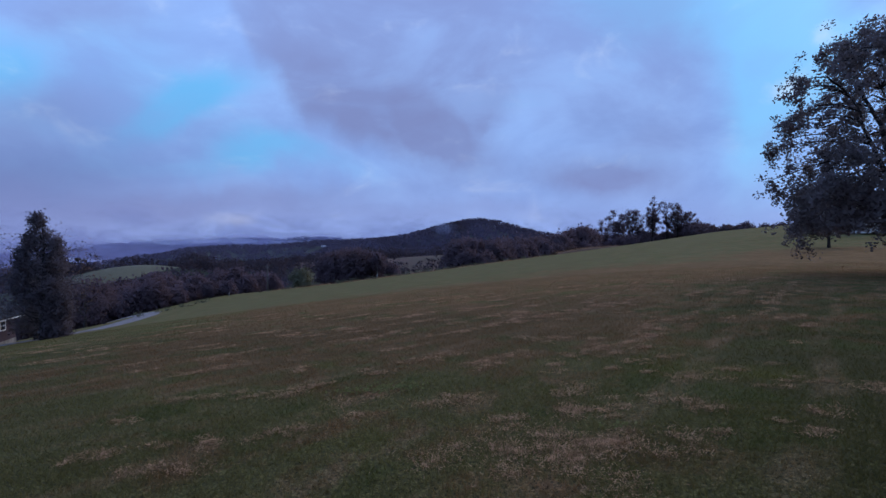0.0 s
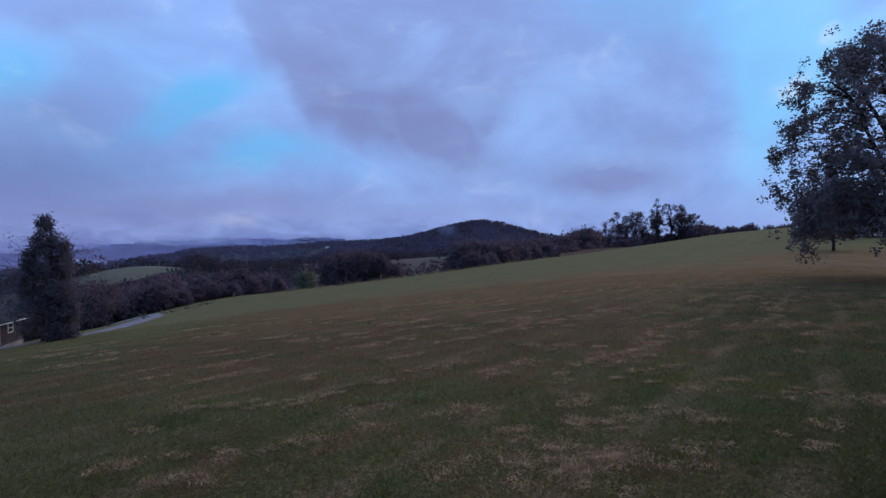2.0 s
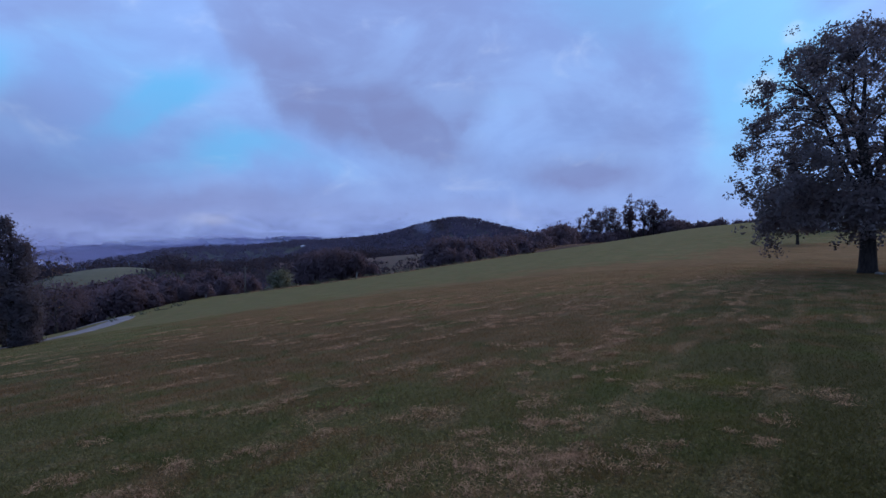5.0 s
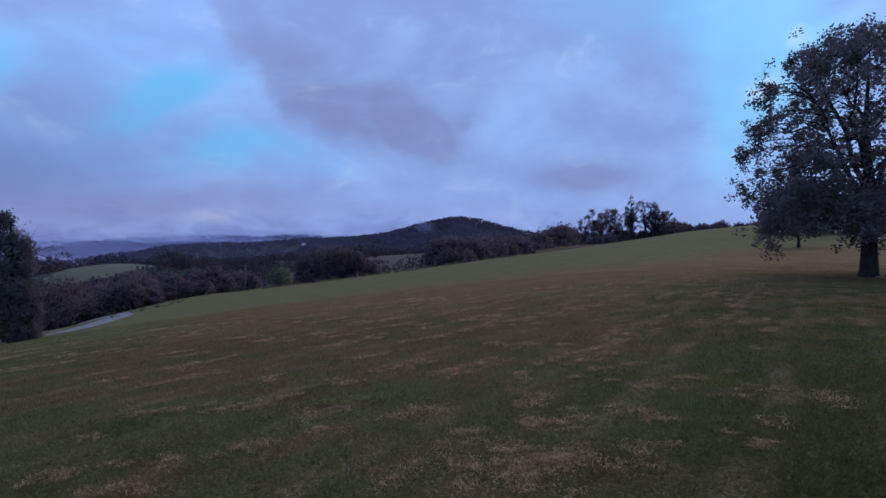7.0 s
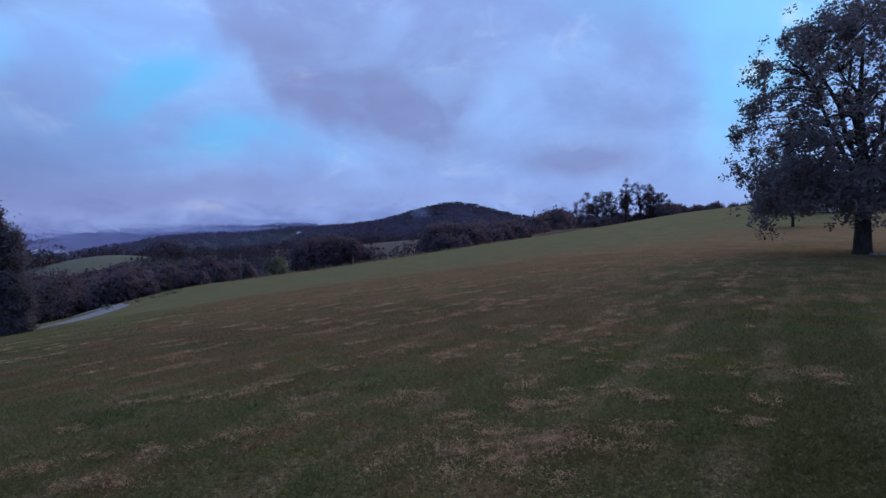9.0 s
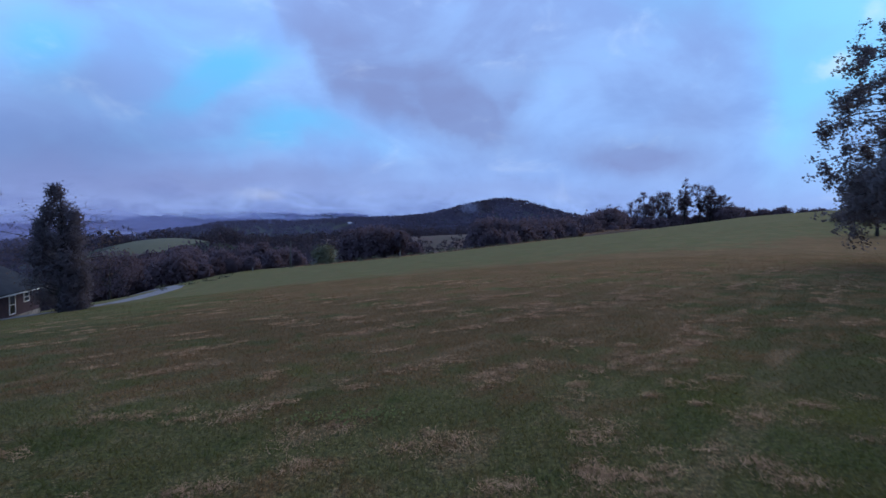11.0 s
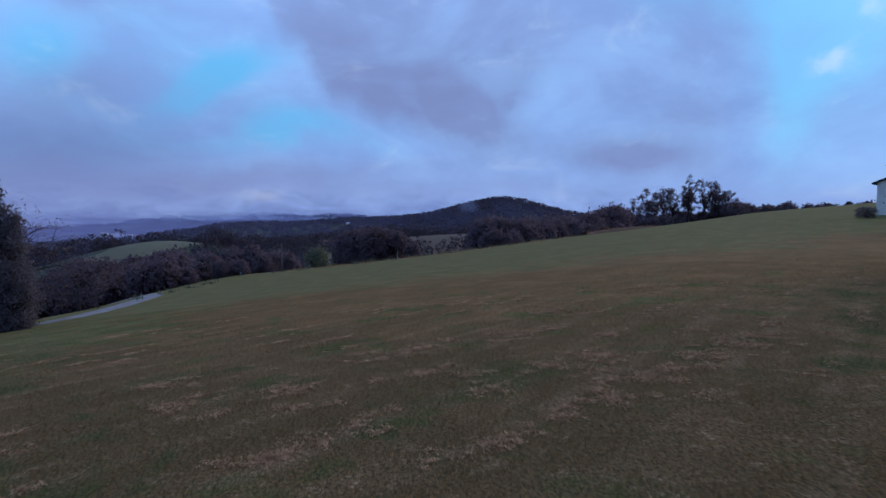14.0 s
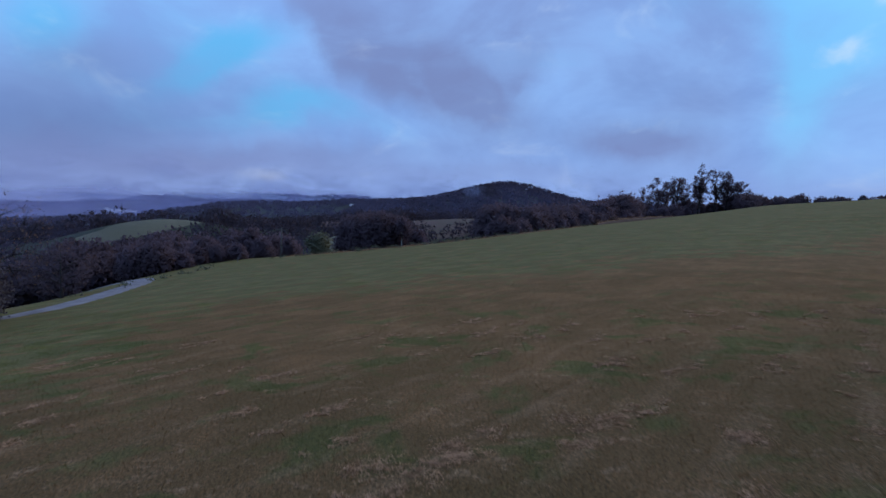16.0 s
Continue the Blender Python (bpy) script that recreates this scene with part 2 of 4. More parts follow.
    green = g.mix(g.math("MULTIPLY", g.ramp(g.noise(flat, 0.42, 4.0, 0.6, 0.6)[0], 0.52, 0.68), 0.75), green, GRASS_YELLOW)
    green = g.mix(g.math("MULTIPLY", lush, 0.8), green, (0.100, 0.108, 0.030))
    colour = g.mix(brown, green, THATCH)
    colour = g.mix(g.math("MULTIPLY", g.math("MULTIPLY", g.ramp(rows, 0.50, 0.66), brown), 0.32), colour, (0.26, 0.155, 0.078))
    colour = g.mix(straw, colour, STRAW)
    sward = g.math("ADD", g.noise(flat, 0.33, 5.0, 0.65, 0.4)[0], g.math("MULTIPLY_ADD", rows, 0.3, -0.15))
    colour = g.mix(g.math("MULTIPLY", g.ramp(sward, 0.62, 0.36), 0.55), colour, g.mix(1.0, colour, (0.66, 0.70, 0.60), "MULTIPLY"))
    colour = g.mix(g.math("MULTIPLY", g.ramp(sward, 0.50, 0.72), 0.5), colour, g.mix(1.0, colour, (1.32, 1.26, 1.20), "MULTIPLY"))
    # root shade is painted in, deepest close by the way, seen from above
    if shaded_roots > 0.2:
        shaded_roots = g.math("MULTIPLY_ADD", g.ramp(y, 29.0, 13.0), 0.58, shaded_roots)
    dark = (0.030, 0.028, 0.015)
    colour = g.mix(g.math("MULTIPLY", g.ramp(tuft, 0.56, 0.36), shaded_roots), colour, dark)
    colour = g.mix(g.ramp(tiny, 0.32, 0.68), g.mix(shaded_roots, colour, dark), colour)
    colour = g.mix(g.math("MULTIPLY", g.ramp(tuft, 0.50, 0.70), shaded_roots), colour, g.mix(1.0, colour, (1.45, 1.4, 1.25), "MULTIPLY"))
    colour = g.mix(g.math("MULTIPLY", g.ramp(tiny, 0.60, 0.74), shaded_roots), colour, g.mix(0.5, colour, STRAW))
    return colour, g.math("ADD", g.math("MULTIPLY", fine, 0.7), tiny)


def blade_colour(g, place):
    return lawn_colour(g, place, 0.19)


def two_tone(a, b, scale, fine=0.0, lo=0.35, hi=0.65):
    def build(g, place):
        n = g.noise(place, scale, 5.0, 0.62, 0.3)[0]
        f = g.noise(place, fine or scale * 9, 4.0, 0.65)[0]
        c = g.mix(g.ramp(g.math("MULTIPLY_ADD", g.math("SUBTRACT", f, 0.5), 0.5, n), lo, hi), a, b)
        return c, f
    return build


def leafy(a, b, c):
    """Leaves that vary one by one, and from clump to clump."""
    def build(g, place):
        geo = g.add("ShaderNodeNewGeometry")
        own = g.add("ShaderNodeObjectInfo")
        n = g.noise(place, 0.55, 3.0, 0.6)[0]
        colour = g.mix(geo.outputs["Random Per Island"], a, b)
        colour = g.mix(g.math("MULTIPLY", g.ramp(n, 0.48, 0.72), 0.75), colour, c)
        dim = g.math("MULTIPLY_ADD", own.outputs["Random"], 0.32, 0.82)
        mul = g.add("ShaderNodeVectorMath", operation="SCALE")
        g.put(mul.inputs[0], colour)
        g.put(mul.inputs[3], dim)
        return mul.outputs[0], None
    return build


def furrowed(a, b):
    def build(g, place):
        n = g.noise(g.scaled(place, (5, 5, 0.9)), 2.4, 5.0, 0.65, 0.4)[0]
        return g.mix(g.ramp(n, 0.35, 0.65), a, b), n
    return build


def stubble(g, place):
    w = g.add("ShaderNodeTexWave", wave_type="BANDS", bands_direction="Y")
    g.put(w.inputs[0], place)
    w.inputs["Scale"].default_value, w.inputs["Distortion"].default_value, w.inputs["Detail"].default_value = 0.09, 2.0, 3.0
    n = g.noise(place, 0.06, 4.0)[0]
    colour = g.mix(w.outputs["Fac"], (0.090, 0.054, 0.044), (0.066, 0.060, 0.038))
    return g.mix(g.ramp(n, 0.4, 0.6), colour, (0.094, 0.058, 0.048)), n


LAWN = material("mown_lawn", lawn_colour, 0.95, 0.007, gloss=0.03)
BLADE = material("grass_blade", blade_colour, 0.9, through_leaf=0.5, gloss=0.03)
MEADOW = material("meadow", two_tone((0.106, 0.106, 0.056), (0.144, 0.138, 0.076), 0.03, 0.6), 0.9)
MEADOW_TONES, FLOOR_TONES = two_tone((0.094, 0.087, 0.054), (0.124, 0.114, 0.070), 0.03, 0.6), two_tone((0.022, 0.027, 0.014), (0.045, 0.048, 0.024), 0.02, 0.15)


def fields(g, place):
    """Woodland floor with the far meadows and the stubble field cut out of it by ragged edges."""
    ragged = g.noise(place, 0.12, 4.0, 0.6)[0]
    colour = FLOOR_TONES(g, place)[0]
    for name, tones in (("meadow", MEADOW_TONES), ("stubble", stubble)):
        use = g.add("ShaderNodeAttribute", attribute_name=name).outputs["Fac"]
        colour = g.mix(g.ramp(g.math("MULTIPLY_ADD", ragged, 0.12, use), 0.54, 0.58), colour, tones(g, place)[0])
    return colour, None


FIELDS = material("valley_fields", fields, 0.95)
STRAWY = material("dry_straw", two_tone((0.22, 0.128, 0.074), (0.55, 0.335, 0.195), 7.0, 70.0), 0.95, gloss=0.0, through_leaf=0.3)
CLOVER = material("clover", two_tone((0.15, 0.15, 0.055), (0.22, 0.215, 0.085), 9.0, 50.0), 0.9, gloss=0.0, through_leaf=0.4)
GRAVEL = material("pale_gravel", two_tone((0.15, 0.132, 0.136), (0.235, 0.212, 0.218), 0.7, 14.0), 0.95, 0.01)
BARK = material("grey_bark", furrowed((0.022, 0.018, 0.017), (0.052, 0.043, 0.040)), 0.95, 0.02)
PALE_BARK = material("pale_bark", furrowed((0.20, 0.19, 0.18), (0.36, 0.35, 0.33)), 0.9, 0.01)
LEAF = material("maple_leaf", leafy((0.142, 0.118, 0.126), (0.178, 0.148, 0.150), (0.184, 0.139, 0.134)), 0.6, through_leaf=0.48)
NEEDLE = material("cedar_needle", leafy((0.112, 0.094, 0.112), (0.132, 0.112, 0.128), (0.128, 0.106, 0.120)), 0.8, through_leaf=0.4, gloss=0.1)
WOODS = material("wood_leaf", leafy((0.130, 0.093, 0.113), (0.141, 0.100, 0.117), (0.150, 0.104, 0.111)), 0.8, through_leaf=0.48, gloss=0.1)
RUSTY = material("turning_leaf", leafy((0.115, 0.072, 0.052), (0.165, 0.092, 0.062), (0.130, 0.092, 0.062)), 0.7, through_leaf=0.4)
PALE_LEAF = material("pale_leaf", leafy((0.115, 0.120, 0.075), (0.155, 0.150, 0.092), (0.145, 0.132, 0.085)), 0.7, through_leaf=0.4)
FAR_WOODS = material("far_woods", leafy((0.078, 0.062, 0.078), (0.086, 0.068, 0.082), (0.090, 0.071, 0.080)), 0.9, through_leaf=0.42, gloss=0.05)
BRICK = material("red_brick", two_tone((0.060, 0.042, 0.052), (0.082, 0.056, 0.068), 1.5, 16.0), 0.9)
SHINGLE = material("dark_shingle", two_tone((0.022, 0.022, 0.026), (0.040, 0.040, 0.046), 0.8, 12.0), 0.85, 0.01)
WHITE = material("white_paint", two_tone((0.66, 0.66, 0.65), (0.78, 0.78, 0.77), 1.2, 20.0), 0.5)
SIDING = material("cream_siding", two_tone((0.50, 0.49, 0.47), (0.62, 0.61, 0.58), 0.5, 6.0), 0.7)
POLE = material("weathered_pole", furrowed((0.075, 0.064, 0.058), (0.13, 0.115, 0.105)), 0.9)
GLASS = material("dark_glass", lambda g, p: ((0.02, 0.022, 0.026), None), 0.08)
STONE = material("field_stone", two_tone((0.16, 0.15, 0.14), (0.3, 0.28, 0.26), 1.5, 12.0), 0.95, 0.02)
EARTH = material("bare_earth", two_tone((0.060, 0.038, 0.030), (0.115, 0.070, 0.052), 0.5, 5.0), 0.95, 0.03)
SUMAC = material("sumac_leaf", leafy((0.115, 0.066, 0.052), (0.150, 0.080, 0.060), (0.130, 0.090, 0.065)), 0.7, through_leaf=0.4)
ROOF_RED = material("rusty_roof", two_tone((0.105, 0.066, 0.058), (0.16, 0.10, 0.088), 0.3, 3.0), 0.7)

# ---- lie of the land ----
FIELD = (-1.536, 3.486, -5.742, -20.059, 22.304, 2.399, -5.187, 23.892, -16.199, -0.716, -3.722, -0.015, 2.73)


def smooth(a, b, v):
    t = np.clip((v - a) / (b - a), 0, 1)
    return t * t * (3 - 2 * t)


def crest(x):
    """How far ahead the mown field ends."""
    s = np.logaddexp(0, (x + 4) / 12.0) * 12.0
    return np.minimum(104 + 1.62 * s, 330 - 10 * np.exp(-np.abs(x) / 100))


def hump(x, y, cx, cy, sx, sy):
    return np.exp(-((x - cx) / sx) ** 2 - ((y - cy) / sy) ** 2)


def valley(x, y):
    far = np.hypot(x, y)
    v = -34 - 24 * smooth(450, 800, far) * smooth(-150, -380, x) - 28 * smooth(1500, 2200, far) * smooth(300, -500, x)
    v = v + 18.5 * hump(x, y, -178, 300, 52, 70) + 18 * hump(x, y, -55, 235, 22, 60)
    v = v + 24 * hump(x, y, 20, 430, 170, 130)
    v = v + 54 * hump(x, y, 42, 1000, np.where(x < 42, 185, 112), 260) + 39 * hump(x, y, 262, 1050, 190, 260)
    v = v + 24 * hump(x, y, -330, 1250, 300, 190) + 12 * hump(x, y, -160, 1180, 130, 150)
    v = v + 80 * hump(x, y, -900, 3300, 650, 500) + 56 * hump(x, y, -2000, 3400, 700, 600) + 84 * hump(x, y, -100, 3900, 900, 500) + 20 * hump(x, y, -1350, 3000, 200, 300) + 14 * np.sin(x / 210 + 1.7 * np.sin(x / 97)) * smooth(2400, 3000, far) + 17 * hump(x, y, -1590, 2300, 160, 140)
    v = v + 60 * hump(x, y, 1200, 2600, 900, 700)
    # the long low ridge in front of the far hills: how its wooded top rises along the bearing
    top = 1250 * np.interp(x / np.maximum(y, 1), (-0.8, -0.667, -0.573, -0.49, -0.42, -0.35, -0.31, -0.2, -0.12), (-0.050, -0.0375, -0.0245, -0.0125, -0.008, -0.0055, -0.0005, 0.0005, -0.02)) - 10
    v = np.maximum(v, np.where(y > 0, top - ((y - 1250) / 300) ** 2 * 26, -99))
    v = v - 22 * smooth(0.42, 0.95, -x / np.maximum(y, 1)) * smooth(400, 2500, far)
    return v + 5 * np.sin(x / 47 + 1.3 * np.sin(y / 83)) * smooth(350, 800, far)


def height(x, y):
    x, y = np.asarray(x, float), np.asarray(y, float)
    ends = crest(x)
    yc = np.clip(np.minimum(y, ends), -12, 400)
    xc = np.clip(x, -62, np.minimum(235, 28 + 0.95 * np.maximum(yc, 0)))
    p, q = xc / 100, yc / 100
    c = FIELD
    z = c[0] + c[1] * p + c[2] * q + c[3] * p * p + c[4] * p * q + c[5] * q * q + c[6] * p ** 3 + c[7] * p * p * q + c[8] * p * q * q + c[9] * q ** 3
    z = z + c[10] * p * p * q * q + c[11] * p ** 3 * q + c[12] * p * q ** 3
    z = z + 0.8 * hump(xc, yc, 66, 97, 16, 16) - 4.0 * smooth(0.48, 0.70, x / np.maximum(y, 1)) * smooth(140, 290, y)
    beyond = np.maximum(y - ends, 0) * 0.75 + np.maximum(-43 - 4 * smooth(70, 40, y) - x, 0) * 0.9
    z = z - 0.06 * beyond - 0.006 * beyond ** 2
    base = valley(x, y)
    gap = np.clip(z - base, -60, 60)
    z = base + 2.5 * np.logaddexp(0, gap / 2.5)
    return z + LIFT


def ground_z(x, y):
    return float(height(x, y))


def field_use(x, y):
    """How far a place belongs to the far meadows and to the stubble field; over 0.5 it is inside."""
    meadow = np.maximum.reduce([hump(x, y, -174, 296, 18, 46) + 0.1, hump(x, y, -180, 250, 15, 26), hump(x + 0.24 * y, y, 0, 220, 9, 70),
                                hump(x, y, -980, 2350, 190, 60), hump(x, y, -620, 2600, 160, 40)])
    return meadow, hump(x, y, -20, 400, 30, 70) + 0.1


def region(x, y):
    """0 lawn, 1 meadow, 2 woodland floor, 3 stubble."""
    kind = np.full(x.shape, 2)
    far = np.hypot(x, y)
    lawn = ((y < crest(x) + 12) & (x > -60)) | (y < 20)
    meadow, straw = field_use(x, y)
    kind[meadow > 0.5] = 1
    kind[straw > 0.5] = 3
    kind[(x > 120) & (far > 330) & (y < 500)] = 1
    kind[lawn] = 0
    return kind


# ---- mesh helpers ----


class Shape:
    """Gathers vertices and faces of one mesh."""

    def __init__(self):
        self.v, self.f, self.n = [], [], []

    def box(self, lo, hi):
        (a, b, c), (d, e, h) = lo, hi
        n = len(self.v)
        self.v += [(a, b, c), (d, b, c), (d, e, c), (a, e, c), (a, b, h), (d, b, h), (d, e, h), (a, e, h)]
        self.f += [tuple(n + i for i in q) for q in ((3, 2, 1, 0), (4, 5, 6, 7), (0, 1, 5, 4), (1, 2, 6, 5), (2, 3, 7, 6), (3, 0, 4, 7))]
        return self

    def prism(self, ring, depth):
        """A flat ring of points pushed along a vector."""
        n, k = len(self.v), len(ring)
        self.v += [tuple(p) for p in ring] + [tuple(p[i] + depth[i] for i in range(3)) for p in ring]
        self.f += [tuple(range(n, n + k))[::-1], tuple(range(n + k, n + 2 * k))]
        self.f += [(n + i, n + (i + 1) % k, n + k + (i + 1) % k, n + k + i) for i in range(k)]
        return self

    def tube(self, points, radii, sides=6):
        n = len(self.v)
        for i, (p, r) in enumerate(zip(points, radii)):
            d = (Vector(points[min(i + 1, len(points) - 1)]) - Vector(points[max(i - 1, 0)])).normalized()
            a = d.orthogonal().normalized()
            b = d.cross(a)
            self.v += [tuple(Vector(p) + float(r) * (math.cos(k * math.tau / sides) * a + math.sin(k * math.tau / sides) * b)) for k in range(sides)]
        for i in range(len(points) - 1):
            self.f += [(n + i * sides + k, n + i * sides + (k + 1) % sides, n + (i + 1) * sides + (k + 1) % sides, n + (i + 1) * sides + k) for k in range(sides)]
        self.f += [tuple(range(n, n + sides))[::-1], tuple(range(n + (len(points) - 1) * sides, n + len(points) * sides))]
        return self

    def quads(self, arr):
        """An array of (count, 4, 3) corner points."""
        n, k = len(self.v), len(arr)
        self.v += arr.reshape(-1, 3).tolist()
        self.f += (np.arange(k * 4).reshape(k, 4) + n).tolist()
        return self

    def tris(self, arr):
        n, k = len(self.v), len(arr)
        self.v += arr.reshape(-1, 3).tolist()
        self.f += (np.arange(k * 3).reshape(k, 3) + n).tolist()
        return self

    def leaves(self, arr, mids, lift=0.35):
        """Leaf quads (count, 4, 3), shaded as the outside of the clump round mids."""
        n = arr.mean(1) - mids
        n /= np.linalg.norm(n, axis=1, keepdims=True) + 1e-6
        n[:, 2] += lift
        n /= np.linalg.norm(n, axis=1, keepdims=True) + 1e-6
        face = np.cross(arr[:, 1] - arr[:, 0], arr[:, 2] - arr[:, 0])
        arr = np.where(((face * n).sum(1) < 0)[:, None, None], arr[:, ::-1], arr)
        self.n += np.repeat(n, 4, 0).tolist()
        return self.quads(arr)

    def mesh(self, name, mat, smooth_shaded=False):
        me = bpy.data.meshes.new(name)
        me.from_pydata(self.v, [], self.f)
        me.materials.append(mat)
        if smooth_shaded or self.n:
            me.polygons.foreach_set("use_smooth", [True] * len(me.polygons))
        if self.n:
            me.normals_split_custom_set(self.n)
        return me


def part(name, shape, mat, parent, label="", smooth_shaded=False):
    ob = new(name, shape.mesh(name, mat, smooth_shaded))
    ob.parent = parent
    return tagged(ob, label)


def thing(name, m, label, category, group="", kind=""):
    ob = new(name)
    ob.matrix_world = m
    return tagged(ob, label, category, group, kind)


# ---- the ground ----


def build_ground():
    turns = np.radians(np.concatenate([np.arange(-64, 64, 0.5), np.arange(64, 296, 4.0)]))
    radii = np.concatenate([[0.0], np.geomspace(1.2, 4600, 250)])
    a, r = np.meshgrid(turns, radii)
    x, y = r * np.sin(a), r * np.cos(a)
    z = height(x, y)
    n, k = x.shape
    me = bpy.data.meshes.new("ground")
    idx = np.arange(n * k).reshape(n, k)
    quads = np.stack([idx[:-1], idx[1:], np.roll(idx, -1, 1)[1:], np.roll(idx, -1, 1)[:-1]], -1).reshape(-1, 4)
    me.from_pydata(np.stack([x, y, z], -1).reshape(-1, 3).tolist(), [], quads[:, ::-1].tolist())
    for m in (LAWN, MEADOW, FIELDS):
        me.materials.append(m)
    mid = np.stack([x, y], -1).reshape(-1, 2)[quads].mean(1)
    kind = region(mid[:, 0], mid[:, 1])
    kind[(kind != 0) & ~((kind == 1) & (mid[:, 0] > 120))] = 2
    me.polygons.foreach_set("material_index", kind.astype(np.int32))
    for name, values in zip(("meadow", "stubble"), field_use(x, y)):
        me.attributes.new(name, "FLOAT", "POINT").data.foreach_set("value", np.ravel(values).astype(np.float32))
    me.polygons.foreach_set("use_smooth", [True] * len(me.polygons))
    me.update()
    tagged(new("ground", me), "mown sloping field with browned grass, falling to wooded valleys", "ground", kind="structure")


build_ground()


def build_road():
    """A pale gravel lane with a worn edge, laid just over the turf."""
    line = [Vector(p) for p in ((-80, 22), (-62, 29), (-48, 36), (-39, 42.5), (-34.8, 47.5), (-34.9, 53), (-37.0, 60), (-39.4, 67), (-42.2, 75), (-47, 83), (-55, 91), (-66, 98))]
    pts = []
    for i in range(len(line) - 1):
        a, b, c, d = line[max(i - 1, 0)], line[i], line[i + 1], line[min(i + 2, len(line) - 1)]
        for t in np.linspace(0, 1, 10, endpoint=False):
            pts.append(0.5 * (2 * b + (c - a) * t + (2 * a - 5 * b + 4 * c - d) * t * t + (3 * b - a - 3 * c + d) * t ** 3))
    s, n = Shape(), 7
    rnd = random.Random(3)
    for i, p in enumerate(pts):
        d = (pts[min(i + 1, len(pts) - 1)] - pts[max(i - 1, 0)]).normalized()
        side = Vector((d.y, -d.x))
        for k in range(n):
            w = (k / (n - 1) - 0.5) * 3.8
            if k in (0, n - 1):
                w += rnd.uniform(-0.3, 0.3)
            q = p + side * w
            s.v.append((q.x, q.y, ground_z(q.x, q.y) + (0.06 if 0 < k < n - 1 else -0.03) + (0.03 if k == n // 2 else 0)))
    for i in range(len(pts) - 1):
        for k in range(n - 1):
            a = i * n + k
            s.f.append((a, a + 1, a + n + 1, a + n))
    tagged(new("road", s.mesh("road", GRAVEL, True)), "pale gravel lane curving along the foot of the field", "road", kind="structure")


build_road()

# ---- trees ----


def leaf_quads(rng, centres, size, spread, per, flat=0.0, long=1.7):
    """Small bent diamonds scattered round clump centres."""
    c = np.repeat(centres, per, 0)
    p = c + rng.normal(0, 1, c.shape) * spread
    a = rng.normal(0, 1, c.shape)
    a[:, 2] *= 1 - flat
    a /= np.linalg.norm(a, axis=1, keepdims=True)
    b = np.cross(a, rng.normal(0, 1, c.shape))
    b /= np.linalg.norm(b, axis=1, keepdims=True)
    s = size * rng.uniform(0.6, 1.4, (len(p), 1))
    return np.stack([p - a * s * long / 2, p + b * s / 2, p + a * s * long / 2, p - b * s / 2], 1)


def bent(rng, a, b, sag, steps=4):
    pts = []
    for t in np.linspace(0, 1, steps + 1):
        w = np.sin(t * np.pi)
        pts.append(tuple(a + (b - a) * t + np.array([0, 0, sag]) * w + rng.normal(0, 0.05, 3) * w * np.linalg.norm(b - a) * 0.5))
    return pts


